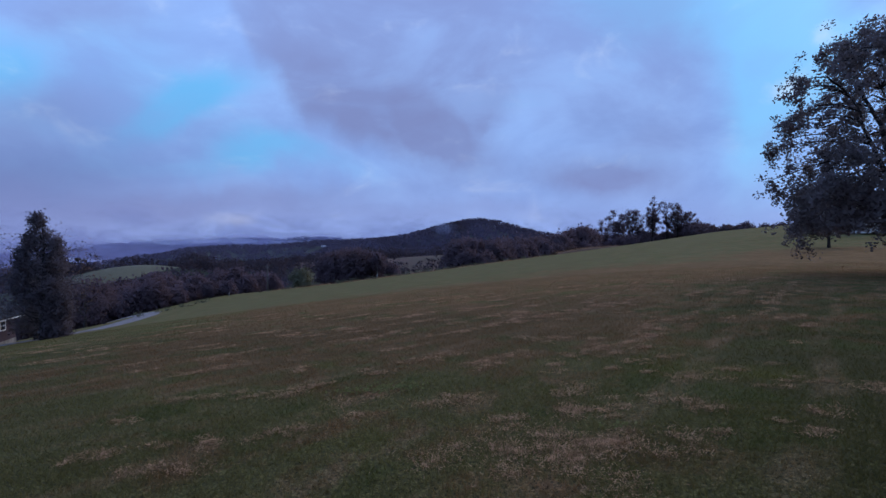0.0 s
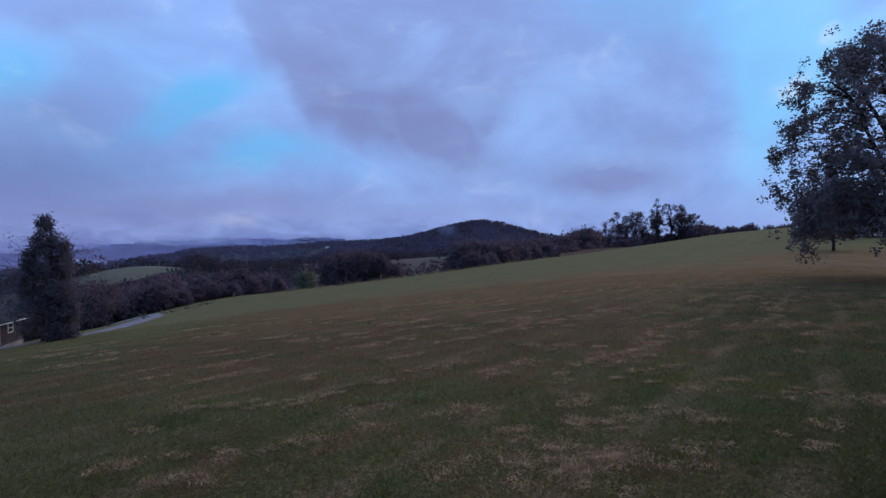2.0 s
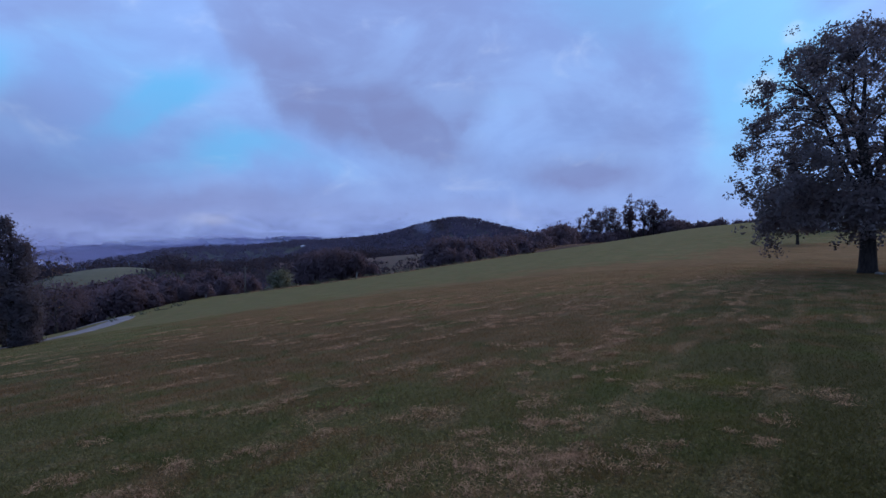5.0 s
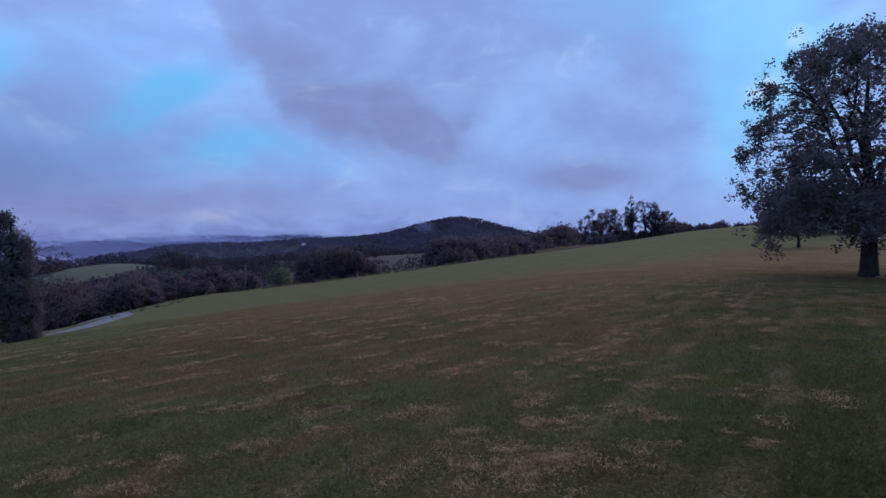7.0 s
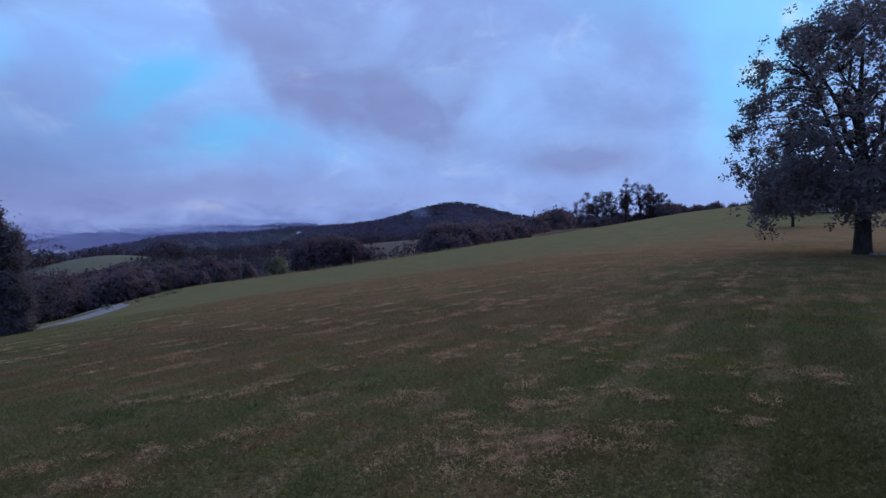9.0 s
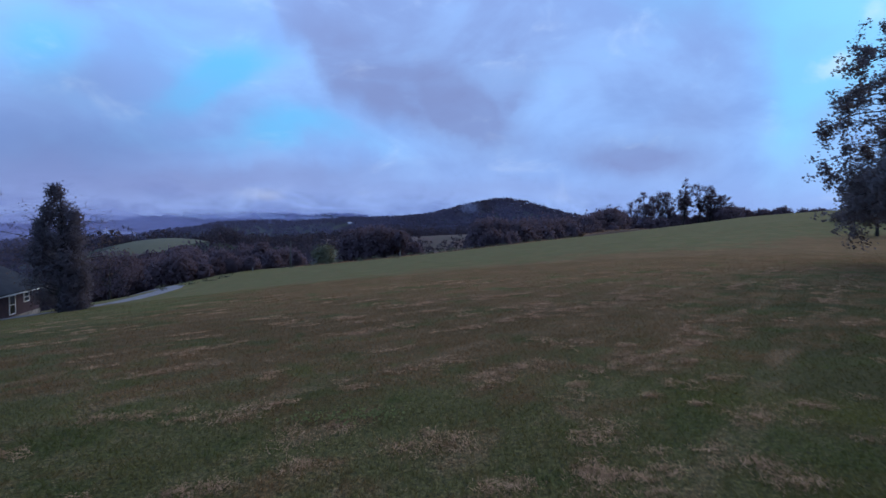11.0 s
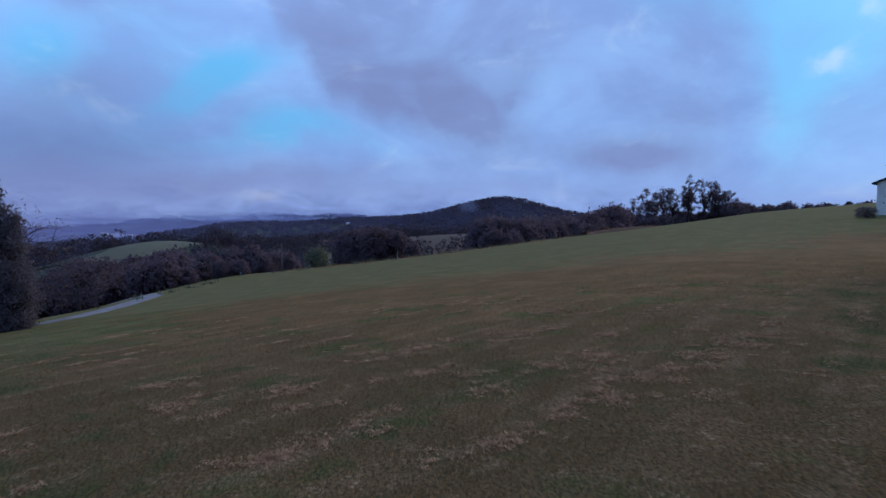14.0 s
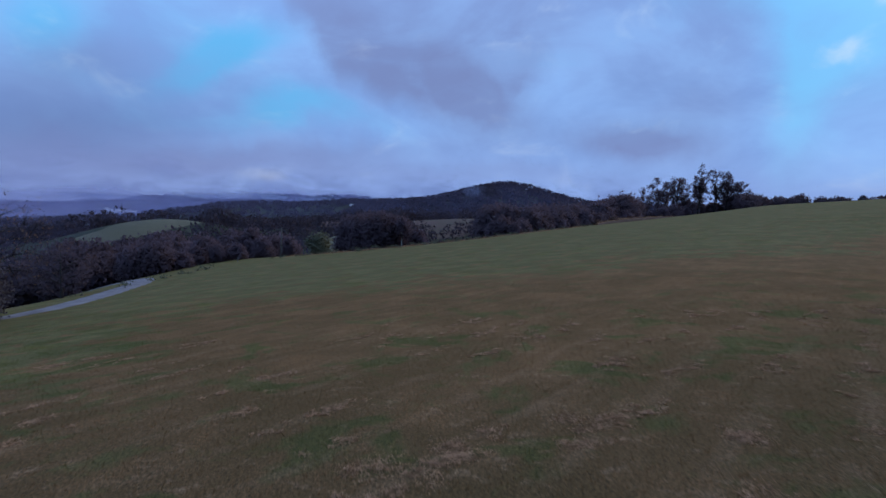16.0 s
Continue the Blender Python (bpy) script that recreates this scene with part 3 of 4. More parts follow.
def tree(name, seed, label, tall, clear, wide, lean=0.0, limbs=14, clumps=260, per=22, leaf=0.14, spread=0.35, trunk=0.3,
         top=0.35, droop=0.0, gaps=0.1, mat=None, bark=None, forks=1, group="", at=(0, 0), turn=0.0, shell=0.55, sides=7, category="tree", narrow=1.0, tipped=0.45, tipspread=0.13):
    """A broadleaf tree: tapered trunk, limbs that fork, and a crown of leaf clumps with gaps."""
    rng = np.random.default_rng(seed)
    root = thing(name, pose(at[0], at[1], ground_z(*at), 0, 0, turn), label, category, group)
    wood = Shape()
    mid = clear + (tall - clear) * 0.45
    stem = [(0, 0, -0.4), (0.02 * tall * lean, 0, clear * 0.6), (0.05 * tall * lean, 0.01 * tall, clear), (0.06 * tall * lean, -0.01 * tall, mid), (0.05 * tall * lean, 0.01 * tall, tall * 0.9)]
    wood.tube(stem, [trunk * 1.35, trunk, trunk * 0.9, trunk * 0.5, trunk * 0.08], sides)
    tips = []
    for i in range(limbs):
        a = i * 2.4 + rng.uniform(-0.4, 0.4)
        up = (i + 0.5) / limbs
        start = np.array([0.05 * tall * lean * min(1, up + 0.4), 0, clear + (mid - clear) * 1.35 * up])
        high = clear + (tall - clear) * (0.12 + 0.8 * up)
        reach = wide * math.sqrt(max(0.03, 1 - ((up - top) / (1.03 - top if up > top else top + 0.35)) ** 2)) * rng.uniform(0.72, 1.0)
        end = np.array([math.cos(a) * reach, math.sin(a) * reach * narrow, high - droop * reach * (1 - up)])
        r = trunk * 0.36 * (1 - 0.5 * up)
        line = bent(rng, start, end, 0.12 * reach)
        wood.tube(line, list(np.linspace(r, r * 0.15, len(line))), 5)
        tips.append(end)
        for _ in range(3 + forks):
            t = rng.uniform(0.35, 0.9)
            s = np.array(line[int(t * (len(line) - 1))])
            e = s + (end - s) * rng.uniform(0.3, 0.75) + rng.normal(0, 0.15 * wide, 3)
            wood.tube(bent(rng, s, e, 0.05 * wide, 3), [r * 0.4, r * 0.3, r * 0.2, r * 0.07], 4)
            tips.append(e)
    tips = np.array(tips)
    want, cents = clumps, []
    tries = 0
    while len(cents) < want and tries < want * 30:
        tries += 1
        if rng.random() < tipped:
            p = tips[rng.integers(len(tips))] + rng.normal(0, tipspread * wide, 3)
        else:
            a, up = rng.uniform(0, math.tau), rng.uniform(0.0, 1.0)
            edge = math.sqrt(max(0.0, 1 - ((up - top) / (1.0 - top if up > top else top + 0.12)) ** 2))
            lobe = 0.84 + 1.05 * noise.noise(Vector((math.cos(a) * 1.5 + seed, math.sin(a) * 1.5, up * 3.2)))
            rr = wide * edge * lobe * rng.uniform(shell, 1.0) ** 0.6
            p = np.array([math.cos(a) * rr, math.sin(a) * rr * narrow, clear + (tall - clear) * up - droop * rr * (1 - up)])
        if noise.noise(Vector(p) * (2.6 / wide) + Vector((seed, 0, 0))) * 0.5 + 0.5 < 0.28 + gaps:
            continue
        cents.append(p)
    q = leaf_quads(rng, np.array(cents), leaf, spread, per)
    heart = np.array([0, 0, clear + (tall - clear) * 0.4])
    crown = Shape().leaves(q, 0.55 * np.repeat(np.array(cents), per, 0) + 0.45 * heart)
    part("trunk", wood, bark or BARK, root, smooth_shaded=True)
    part("crown", crown, mat or LEAF, root)
    return root


def maple(at):
    """The big maple: forked leaders, arching boughs, and leaf sprays massed along them that hang at the rim."""
    rng = np.random.default_rng(11)
    root = thing("maple_tree", pose(at[0], at[1], ground_z(*at)), "large spreading maple with dark dense foliage at the field edge", "tree")
    wood = Shape().tube([(0, 0, -0.4), (0.03, 0, 0.25), (0.05, 0.02, 1.4), (0.0, 0.0, 2.6), (0.1, 0.1, 5.2), (-0.1, 0.2, 8.5), (0, 0.1, 12.6)],
                        [0.62, 0.45, 0.38, 0.36, 0.24, 0.14, 0.03], 12)
    high, reach = (1.6, 2.4, 4.0, 6.0, 8.0, 10.0, 11.0, 12.2, 13.2, 14.1), (4.1, 5.0, 5.5, 5.65, 5.6, 5.5, 4.8, 3.5, 2.3, 0.5)
    leaders = []
    for k in range(7):
        a = k * 2.4 + 0.4
        line = bent(rng, np.array([0.05, 0, 2.2 + 0.25 * k]), np.array([math.cos(a) * 2.6, math.sin(a) * 2.6, 9.4 + 0.45 * k]), 0.5, 7)
        wood.tube(line, list(np.linspace(0.19, 0.04, len(line))), 6)
        leaders += line[2:]
    leaders = np.array(leaders)
    cents, hearts, drops = [], [], []
    count = 170
    for k in range(count):
        z = 2.0 + 11.9 * ((k + rng.uniform(0, 1)) / count) ** 0.92
        a = k * 2.39996 + rng.normal(0, 0.22)
        rim = float(np.interp(z, high, reach)) * (1 + 0.10 * math.sin(3 * a + z) + 0.06 * math.sin(7 * a - 2 * z))
        tip = np.array([math.cos(a) * rim, math.sin(a) * rim, z]) * np.array([1, 1, 1]) * (1.0 if k % 4 else np.array([0.62, 0.62, 1.0]))
        near = leaders[np.argmin(((leaders - tip) ** 2 * np.array([1, 1, 1.6])).sum(1) + 4.0 * (leaders[:, 2] > tip[2] + 0.3))]
        start = near * (1 if tip[2] > 4.2 else np.array([0.3, 0.3, 0.75]))
        line = bent(rng, start, tip, 0.10 * rim, 6)
        wood.tube(line, list(np.linspace(0.065, 0.012, len(line))), 4)
        # leaf sprays lie along the outer two thirds of the bough
        for _ in range(9 if z < 7 else 7 if z < 10 else 6):
            t = rng.uniform(0.34, 1.06)
            b = start + (tip - start) * t
            b = b + np.array([0, 0, 0.10 * rim * math.sin(min(t, 1) * math.pi)])
            wide = 0.30 + 0.42 * math.sin(min(max(t, 0), 1) * math.pi * 0.9)
            c = b + rng.normal(0, 1, 3) * np.array([wide, wide, wide * 0.55])
            cents.append(c)
            hearts.append(b * 0.7 + np.array([0, 0, z]) * 0.12 + np.array([b[0], b[1], b[2] - 0.6]) * 0.18)
        for _ in range(2):
            e = tip + rng.normal(0, 0.35, 3) + np.array([0, 0, -0.35])
            for f in np.linspace(0.2, 1, 4):
                cents.append(tip + (e - tip) * f + np.array([0, 0, -0.22 * f * f]))
                hearts.append(tip * 0.9)
    for k in range(1050):
        a, rr = rng.uniform(0, math.tau), 5.4 * math.sqrt(rng.uniform(0.0, 1.0))
        c = np.array([math.cos(a) * rr, math.sin(a) * rr, rng.uniform(2.5, 5.2)])
        cents.append(c)
        hearts.append(c * np.array([0.5, 0.5, 0.9]))
    per = 23
    c, h = np.repeat(np.array(cents), per, 0), np.repeat(np.array(hearts), per, 0)
    q = leaf_quads(rng, np.array(cents), 0.108, (0.18, 0.18, 0.14), per, 0.25, 1.6)
    part("trunk", wood, BARK, root, smooth_shaded=True)
    part("crown", Shape().leaves(q, 0.4 * c + 0.6 * h), LEAF, root)


maple((24.9, 28.4))

tree("young_tree", 12, "small round young tree standing alone in the field", 6.0, 1.6, 2.6, limbs=12, clumps=220, per=22, leaf=0.2, spread=0.32, trunk=0.17, at=(48.6, 66.5))


def cedar(at):
    """An old red cedar: a double-topped column, open above and dense at the foot."""
    rng = np.random.default_rng(5)
    root = thing("cedar_tree", pose(at[0], at[1], ground_z(*at)) @ Matrix.Scale(0.925, 4), "tall dark red cedar with two tops and a full skirt", "tree")
    wood = Shape().tube([(0, 0, -0.4), (0, 0, 2.0), (0.1, 0, 6), (0.0, 0, 9.6)], [0.38, 0.3, 0.16, 0.03], 8)
    cents = []
    # a broad lobed column: main spire, right shoulder, left lobe, and the dense skirt
    for cx, low, topz, wide, count in ((-0.45, 2.7, 10.4, 1.55, 520), (1.15, 2.2, 8.7, 1.15, 320), (-1.75, 3.6, 7.6, 0.95, 200), (1.1, 0.1, 4.2, 0.92, 300)):
        for _ in range(count):
            up = rng.uniform(0, 1)
            r = wide * (0.72 + 1.1 * up if up < 0.25 else (1 - (up - 0.25) / 0.78) ** 0.62)
            a = rng.uniform(0, math.tau)
            bulge = 1 + 0.22 * math.sin(3 * a + up * 9) + 0.22 * math.sin(up * 31 + a)
            rr = r * bulge * rng.uniform(0.4, 1.0) ** 0.5
            p = (cx + math.cos(a) * rr, math.sin(a) * rr, low + (topz - low) * up)
            if noise.noise(Vector(p) * 1.3) > (0.09 if p[2] > 3.6 else 0.6):
                continue
            cents.append(p)
    for i in range(46):
        a, z = i * 2.4, 1 + 7.6 * i / 46
        r = 1.9 * (1 - 0.6 * i / 46)
        wood.tube([(0, 0, z), (math.cos(a) * r * 0.6, math.sin(a) * r * 0.6, z + 0.35), (math.cos(a) * r, math.sin(a) * r, z + 0.9)], [0.06, 0.04, 0.012], 4)
    part("trunk", wood, BARK, root, smooth_shaded=True)
    part("crown", Shape().leaves(leaf_quads(rng, np.array(cents), 0.085, (0.22, 0.22, 0.28), 24, long=2.8), np.repeat(np.array(cents) * np.array([0.7, 0.7, 1.0]), 24, 0)), NEEDLE, root)


cedar((-31.3, 41.3))
tree("mulberry_tree", 23, "dense dark broadleaf tree crowding round the cedar", 5.6, 0.6, 2.3, limbs=16, clumps=260, per=20, leaf=0.13, spread=0.32,
     trunk=0.2, mat=LEAF, at=(-35.2, 45.6), gaps=0.08)
tree("walnut_tree", 21, "sparse half-bare tree with arching limbs behind the cedar", 10.0, 2.8, 5.0, limbs=20, clumps=420, per=5, leaf=0.085, spread=0.25,
     trunk=0.26, top=0.6, gaps=0.02, mat=RUSTY, at=(-36.6, 47.6), forks=4, tipped=0.95)
tree("walnut_tree", 22, "low sprawling tree with thin dark leaves beside the lane", 6.2, 0.8, 4.0, limbs=12, clumps=170, per=14, leaf=0.15, spread=0.4,
     trunk=0.18, mat=WOODS, at=(-45.5, 67.0), gaps=0.06)


# ---- woods: a few grown kinds, then copied ----
def copies(first, places, seed, lo=0.8, hi=1.25, line=None, tall=10.0):
    """Copies over the ground; with a line, crowns grow up to a skyline of that slope from the eye of the start."""
    rnd = random.Random(seed)
    for x, y in places:
        k = rnd.uniform(lo, hi)
        if line:
            k = min((LIFT + line(x / y) * y * rnd.uniform(0.92, 1.06) + rnd.uniform(-0.8, 0.5) - ground_z(x, y)) / tall, 1.3)
            if k < 0.42:
                continue
        m = pose(x, y, ground_z(x, y) - 0.1, 0, 0, rnd.uniform(0, 360)) @ Matrix.Diagonal((k * rnd.uniform(0.9, 1.1), k * rnd.uniform(0.9, 1.1), k, 1))
        c = copy_thing(first, m)
        c.matrix_basis = m


def strewn(seed, count, inside, ahead):
    """Even random places in a strip: inside gives the bearing range, ahead the distance range, both as functions of nothing else."""
    rnd = random.Random(seed)
    got = []
    while len(got) < count:
        b, y = rnd.uniform(*inside), rnd.uniform(*ahead)
        p = (b * y, y)
        if all((p[0] - q[0]) ** 2 + (p[1] - q[1]) ** 2 > 9 for q in got):
            got.append(p)
    return got


def belt_line(b):
    return -0.065 - 0.012 * min(max((-b - 0.56) / 0.12, 0), 2.0)


belt_a = tree("oak_tree", 31, "dark leafy oak in the belt of woods below the lane", 9, 1.0, 3.6, limbs=12, clumps=330, per=16, leaf=0.41, spread=0.6, trunk=0.24, mat=WOODS,
              gaps=0.02, at=(-62, 112), group="woods below the lane")
belt_b = tree("ash_tree", 32, "dark leafy ash in the belt of woods below the lane", 9, 1.2, 3.0, limbs=12, clumps=320, per=16, leaf=0.40, spread=0.6, trunk=0.22, mat=WOODS,
              gaps=0.03, at=(-50, 128), group="woods below the lane")
belt_c = tree("thicket_tree", 33, "low dark scrub tree at the edge of the woods", 5.5, 0.3, 3.0, limbs=10, clumps=300, per=14, leaf=0.39, spread=0.55, trunk=0.14, mat=WOODS,
              gaps=0.0, at=(-66, 100), group="woods below the lane")
copies(belt_a, strewn(1, 34, (-0.86, -0.34), (108, 150)), 1, line=belt_line, tall=9.0)
copies(belt_b, strewn(2, 30, (-0.86, -0.30), (112, 165)), 2, line=belt_line, tall=9.0)
copies(belt_c, strewn(3, 34, (-0.86, -0.36), (96, 112)), 3, line=lambda b: belt_line(b) - 0.018, tall=5.5)

clump_a = tree("hickory_tree", 41, "full dark hickory standing just over the brow", 8.6, 1.0, 2.7, limbs=12, clumps=300, per=20, leaf=0.31, spread=0.6, trunk=0.2, mat=WOODS,
               gaps=0.03, at=(-24.5, 134), group="trees over the brow")
copies(clump_a, ((-30.0, 137), (-27.2, 135), (-22.0, 134.5), (-19.6, 136.5), (-25.6, 139), (-23, 141), (-28.5, 143), (-20.5, 143)), 4, line=lambda b: -0.016 - 0.20 * abs(b + 0.165), tall=8.6)
tree("birch_tree", 42, "slim birch with a pale forked trunk over the brow", 7.6, 3.4, 1.6, limbs=9, clumps=110, per=14, leaf=0.3, spread=0.45, trunk=0.16, bark=PALE_BARK, mat=WOODS, at=(-16.6, 133.0))
tree("bush_tree", 43, "round dark bush beside the pale birch", 5.0, 0.2, 2.2, limbs=9, clumps=160, per=14, leaf=0.3, spread=0.4, trunk=0.12, mat=WOODS, at=(-13.2, 136.0), gaps=0.0)
tree("bush_tree", 44, "pale green bush on the brow of the field", 3.9, 0.2, 2.3, limbs=9, clumps=130, per=14, leaf=0.28, spread=0.4, trunk=0.1, mat=PALE_LEAF, at=(-30.5, 114), gaps=0.0)

row_a = tree("hedgerow_tree", 51, "dark hedgerow tree along the far edge of the field", 10, 1.0, 3.9, limbs=12, clumps=320, per=12, leaf=0.54, spread=0.75, trunk=0.22, mat=WOODS, gaps=0.0,
             at=(8, 172), group="hedgerow trees")
row_b = tree("hedgerow_shrub", 52, "low shrub along the far edge of the field", 4.2, 0.2, 2.8, limbs=10, clumps=220, per=14, leaf=0.42, spread=0.6, trunk=0.1, mat=WOODS, gaps=0.0,
             at=(16, 186), group="hedgerow trees")


def along(seed, count, lo, hi, past):
    rnd = random.Random(seed)
    got = []
    for i in range(count):
        x = lo + (hi - lo) * (i + rnd.uniform(0.1, 0.9)) / count
        got.append((x, float(crest(np.array(x))) + rnd.uniform(*past)))
    return got


copies(row_a, along(5, 36, 4, 70, (12, 38)), 5, line=lambda b: -0.004 + 0.055 * b + 0.012 * max(0.0, min(1.0, (b - 0.2) / 0.06)), tall=10.0)
copies(row_a, ((58, 240), (63, 248), (70, 256), (73, 262)), 15, 0.85, 1.0)
copies(row_b, along(6, 18, 4, 70, (6, 16)), 6, 0.6, 1.1)
tree("maple_sapling", 53, "rust-tinted tree beside the tall copse", 10, 1.2, 3.8, limbs=12, clumps=260, per=14, leaf=0.5, spread=0.75, trunk=0.2, mat=RUSTY, gaps=0.02, at=(66, 246))

def plume_tree(seed, at, tall, wide, low, label):
    """A slender tree drawn up by its neighbours: a leaning, forking stem with separate ragged tufts of leaves."""
    rng = np.random.default_rng(seed)
    root = thing("poplar_tree", pose(at[0], at[1], ground_z(*at) - 0.2), label, "tree", "skyline copse")
    wood, cents, hearts = Shape(), [], []
    lean = rng.normal(0, 0.05 * tall)
    fork = tall * rng.uniform(0.16, 0.3)
    foot = np.array([0.0, 0.0, -0.4])
    knee = np.array([lean * 0.3, 0.0, fork])
    wood.tube(bent(rng, foot, knee, 0.0, 3), [0.34, 0.28, 0.25, 0.22], 6)
    for k in range(4):
        off = (k - 1.5) * wide * 1.0 + rng.normal(0, 0.4)
        top = np.array([lean + off, rng.normal(0, wide * 0.5), tall * (1.0 if k == 1 else rng.uniform(0.70, 0.96))])
        line = bent(rng, knee, top, 0.0, 7)
        wood.tube(line, list(np.linspace(0.17, 0.035, len(line))), 5)
        for m in range(int(6 + tall * 0.42)):
            t = rng.uniform(low, 1.0)
            b = knee + (top - knee) * t
            b = b + np.array([rng.normal(0, wide * 0.5), rng.normal(0, wide * 0.5), rng.normal(0, 0.4)]) * (1.15 - 0.5 * t)
            wood.tube([tuple(knee + (top - knee) * max(t - 0.12, 0)), tuple(b)], [0.07, 0.025], 4)
            r = rng.uniform(0.6, 1.25)
            for _ in range(8):
                cents.append(b + rng.normal(0, 1, 3) * np.array([r * 0.6, r * 0.6, r * 0.5]))
                hearts.append(b - np.array([0, 0, 0.3]))
    per = 7
    q = leaf_quads(rng, np.array(cents), 0.30, 0.30, per)
    part("trunk", wood, BARK, root, smooth_shaded=True)
    part("crown", Shape().leaves(q, np.repeat(np.array(hearts), per, 0)), WOODS, root)


# the tall copse on the skyline
COPSE = ((77.5, 264, 12.0, 3.0, 0.0), (82.0, 268, 16.5, 2.4, 0.05), (86.5, 262, 19.6, 2.3, 0.10), (90.5, 270, 19.0, 2.2, 0.0), (94.5, 264, 20.4, 2.2, 0.12), (99.0, 266, 18.4, 2.2, 0.05),
         (104.6, 264, 23.6, 2.4, 0.15), (107.5, 270, 17.5, 2.0, 0.05), (112.5, 266, 19.6, 2.0, 0.18), (117.0, 264, 18.8, 2.3, 0.12), (121.0, 268, 16.0, 2.4, 0.05), (125.0, 266, 12.6, 2.6, 0.0))
for i, (x, y, tall, wide, low) in enumerate(COPSE):
    plume_tree(60 + i, (x, y), tall, wide, low, "tall slender poplar in a thin copse on the skyline")
under = tree("undergrowth_shrub", 71, "dark shrub under the skyline copse", 4.2, 0.2, 3.2, limbs=9, clumps=170, per=12, leaf=0.5, spread=0.6, trunk=0.1, mat=WOODS, gaps=0.0, at=(81, 258), group="shrubs under the copse")
copies(under, ((85, 254), (91, 257), (97, 260), (88, 262), (95, 265), (102, 268), (108, 270), (114, 270), (120, 268), (122, 262), (125, 264), (128, 266), (130, 270), (137, 276), (144, 284)), 7, 1.0, 1.5)
ridge = tree("ridge_shrub", 72, "small dark tree on the far field's skyline", 4.4, 0.2, 3.6, limbs=9, clumps=170, per=12, leaf=0.55, spread=0.7, trunk=0.12, mat=WOODS, gaps=0.0, at=(172, 322), group="skyline shrubs")
copies(ridge, ((154, 318), (158, 320), (164, 322)), 10, 0.4, 0.6)
copies(ridge, ((177, 326), (182, 324), (187, 326), (199, 326), (204, 324), (209, 326), (215, 328), (227, 326), (233, 326), (262, 322), (268, 324), (275, 322), (283, 320), (291, 320), (300, 318)), 8, 0.9, 1.4)
tree("spruce_tree", 73, "small pointed conifer on the far skyline", 6.2, 0.5, 2.2, limbs=12, clumps=120, per=14, leaf=0.5, spread=0.45, trunk=0.12, top=0.12, mat=NEEDLE, at=(219, 322))

def brow_bearing(b, past):
    """Where a bearing from the start crosses the brow, a little past it."""
    y = 110.0
    for _ in range(40):
        y = float(crest(np.array(b * y))) + past
    return (b * y, y)


sumac = tree("sumac_bush", 74, "low rust-red sumac bush on the brow of the field", 1.7, 0.1, 1.5, limbs=8, clumps=90, per=12, leaf=0.22, spread=0.3, trunk=0.06, mat=SUMAC, gaps=0.0,
             at=brow_bearing(0.245, 3.0), group="sumac on the brow", category="bush")
copies(sumac, [brow_bearing(b, p) for b, p in ((0.215, 3.0), (0.252, 4.0), (0.262, 3.0), (0.272, 3.5), (0.283, 4.5))], 9, 0.6, 1.0)


def earth_bank():
    """A low bank of bare reddish earth with a dry grass lip, where the field breaks off before the copse."""
    rng = np.random.default_rng(75)
    root = thing("earth_bank", pose(0, 0, 0), "low bank of bare reddish earth along the field edge", "bank")
    cut, lip = Shape(), []
    n = 60
    for i in range(n):
        b = 0.215 + 0.155 * i / (n - 1)
        x, y = brow_bearing(b, -2.0 - 5.0 * i / n)
        z = ground_z(x, y)
        h = (0.45 + 0.6 * math.sin(math.pi * i / (n - 1))) * rng.uniform(0.8, 1.2)
        cut.v += [(x, y - 0.5, z - 0.1), (x, y, z + h * 0.55 + rng.uniform(-0.05, 0.05)), (x, y + 0.4, z + h), (x, y + 1.6, z + h * 0.9), (x, y + 4.0, z - 0.1)]
        lip += [(x + rng.uniform(-0.4, 0.4), y + rng.uniform(0.4, 1.8), z + h + rng.uniform(-0.1, 0.15)) for _ in range(9)]
    for i in range(n - 1):
        for k in range(4):
            a = i * 5 + k
            cut.f.append((a, a + 5, a + 6, a + 1))
    part("earth_face", cut, EARTH, root, smooth_shaded=True)
    part("grass_lip", Shape().quads(leaf_quads(rng, np.array(lip), 0.13, 0.12, 3, long=2.2)), STRAWY, root, "dry pale grass along the lip")


earth_bank()

# ---- woods past counting ----


def woodland(name, seed, places, tall, per, leaf, label):
    rng = np.random.default_rng(seed)
    x, y = places[:, 0], places[:, 1]
    h = tall * rng.uniform(0.8, 1.15, len(x))
    mids = np.stack([x, y, height(x, y) + h * 0.55], 1)
    c = np.repeat(mids, per, 0)
    d = rng.normal(0, 1, c.shape)
    d /= np.linalg.norm(d, axis=1, keepdims=True)
    hh = np.repeat(h, per)
    p = c + d * np.stack([hh * 0.52, hh * 0.52, hh * 0.42], 1) * rng.uniform(0.5, 1.0, (len(c), 1)) ** 0.4
    q = leaf_quads(rng, p, leaf, 0.01, 1, long=1.3)
    tagged(new(name, Shape().leaves(q, c).mesh(name, FAR_WOODS)), label, "woods", kind="stuff")


def cover(seed, count, inside, ahead, keep):
    rng = np.random.default_rng(seed)
    got = np.zeros((0, 2))
    while len(got) < count:
        y = np.sqrt(rng.uniform(ahead[0] ** 2, ahead[1] ** 2, count * 2))
        p = np.stack([rng.uniform(*inside, count * 2) * y, y], 1)
        got = np.concatenate([got, p[keep(p[:, 0], p[:, 1])]])
    return got[:count]


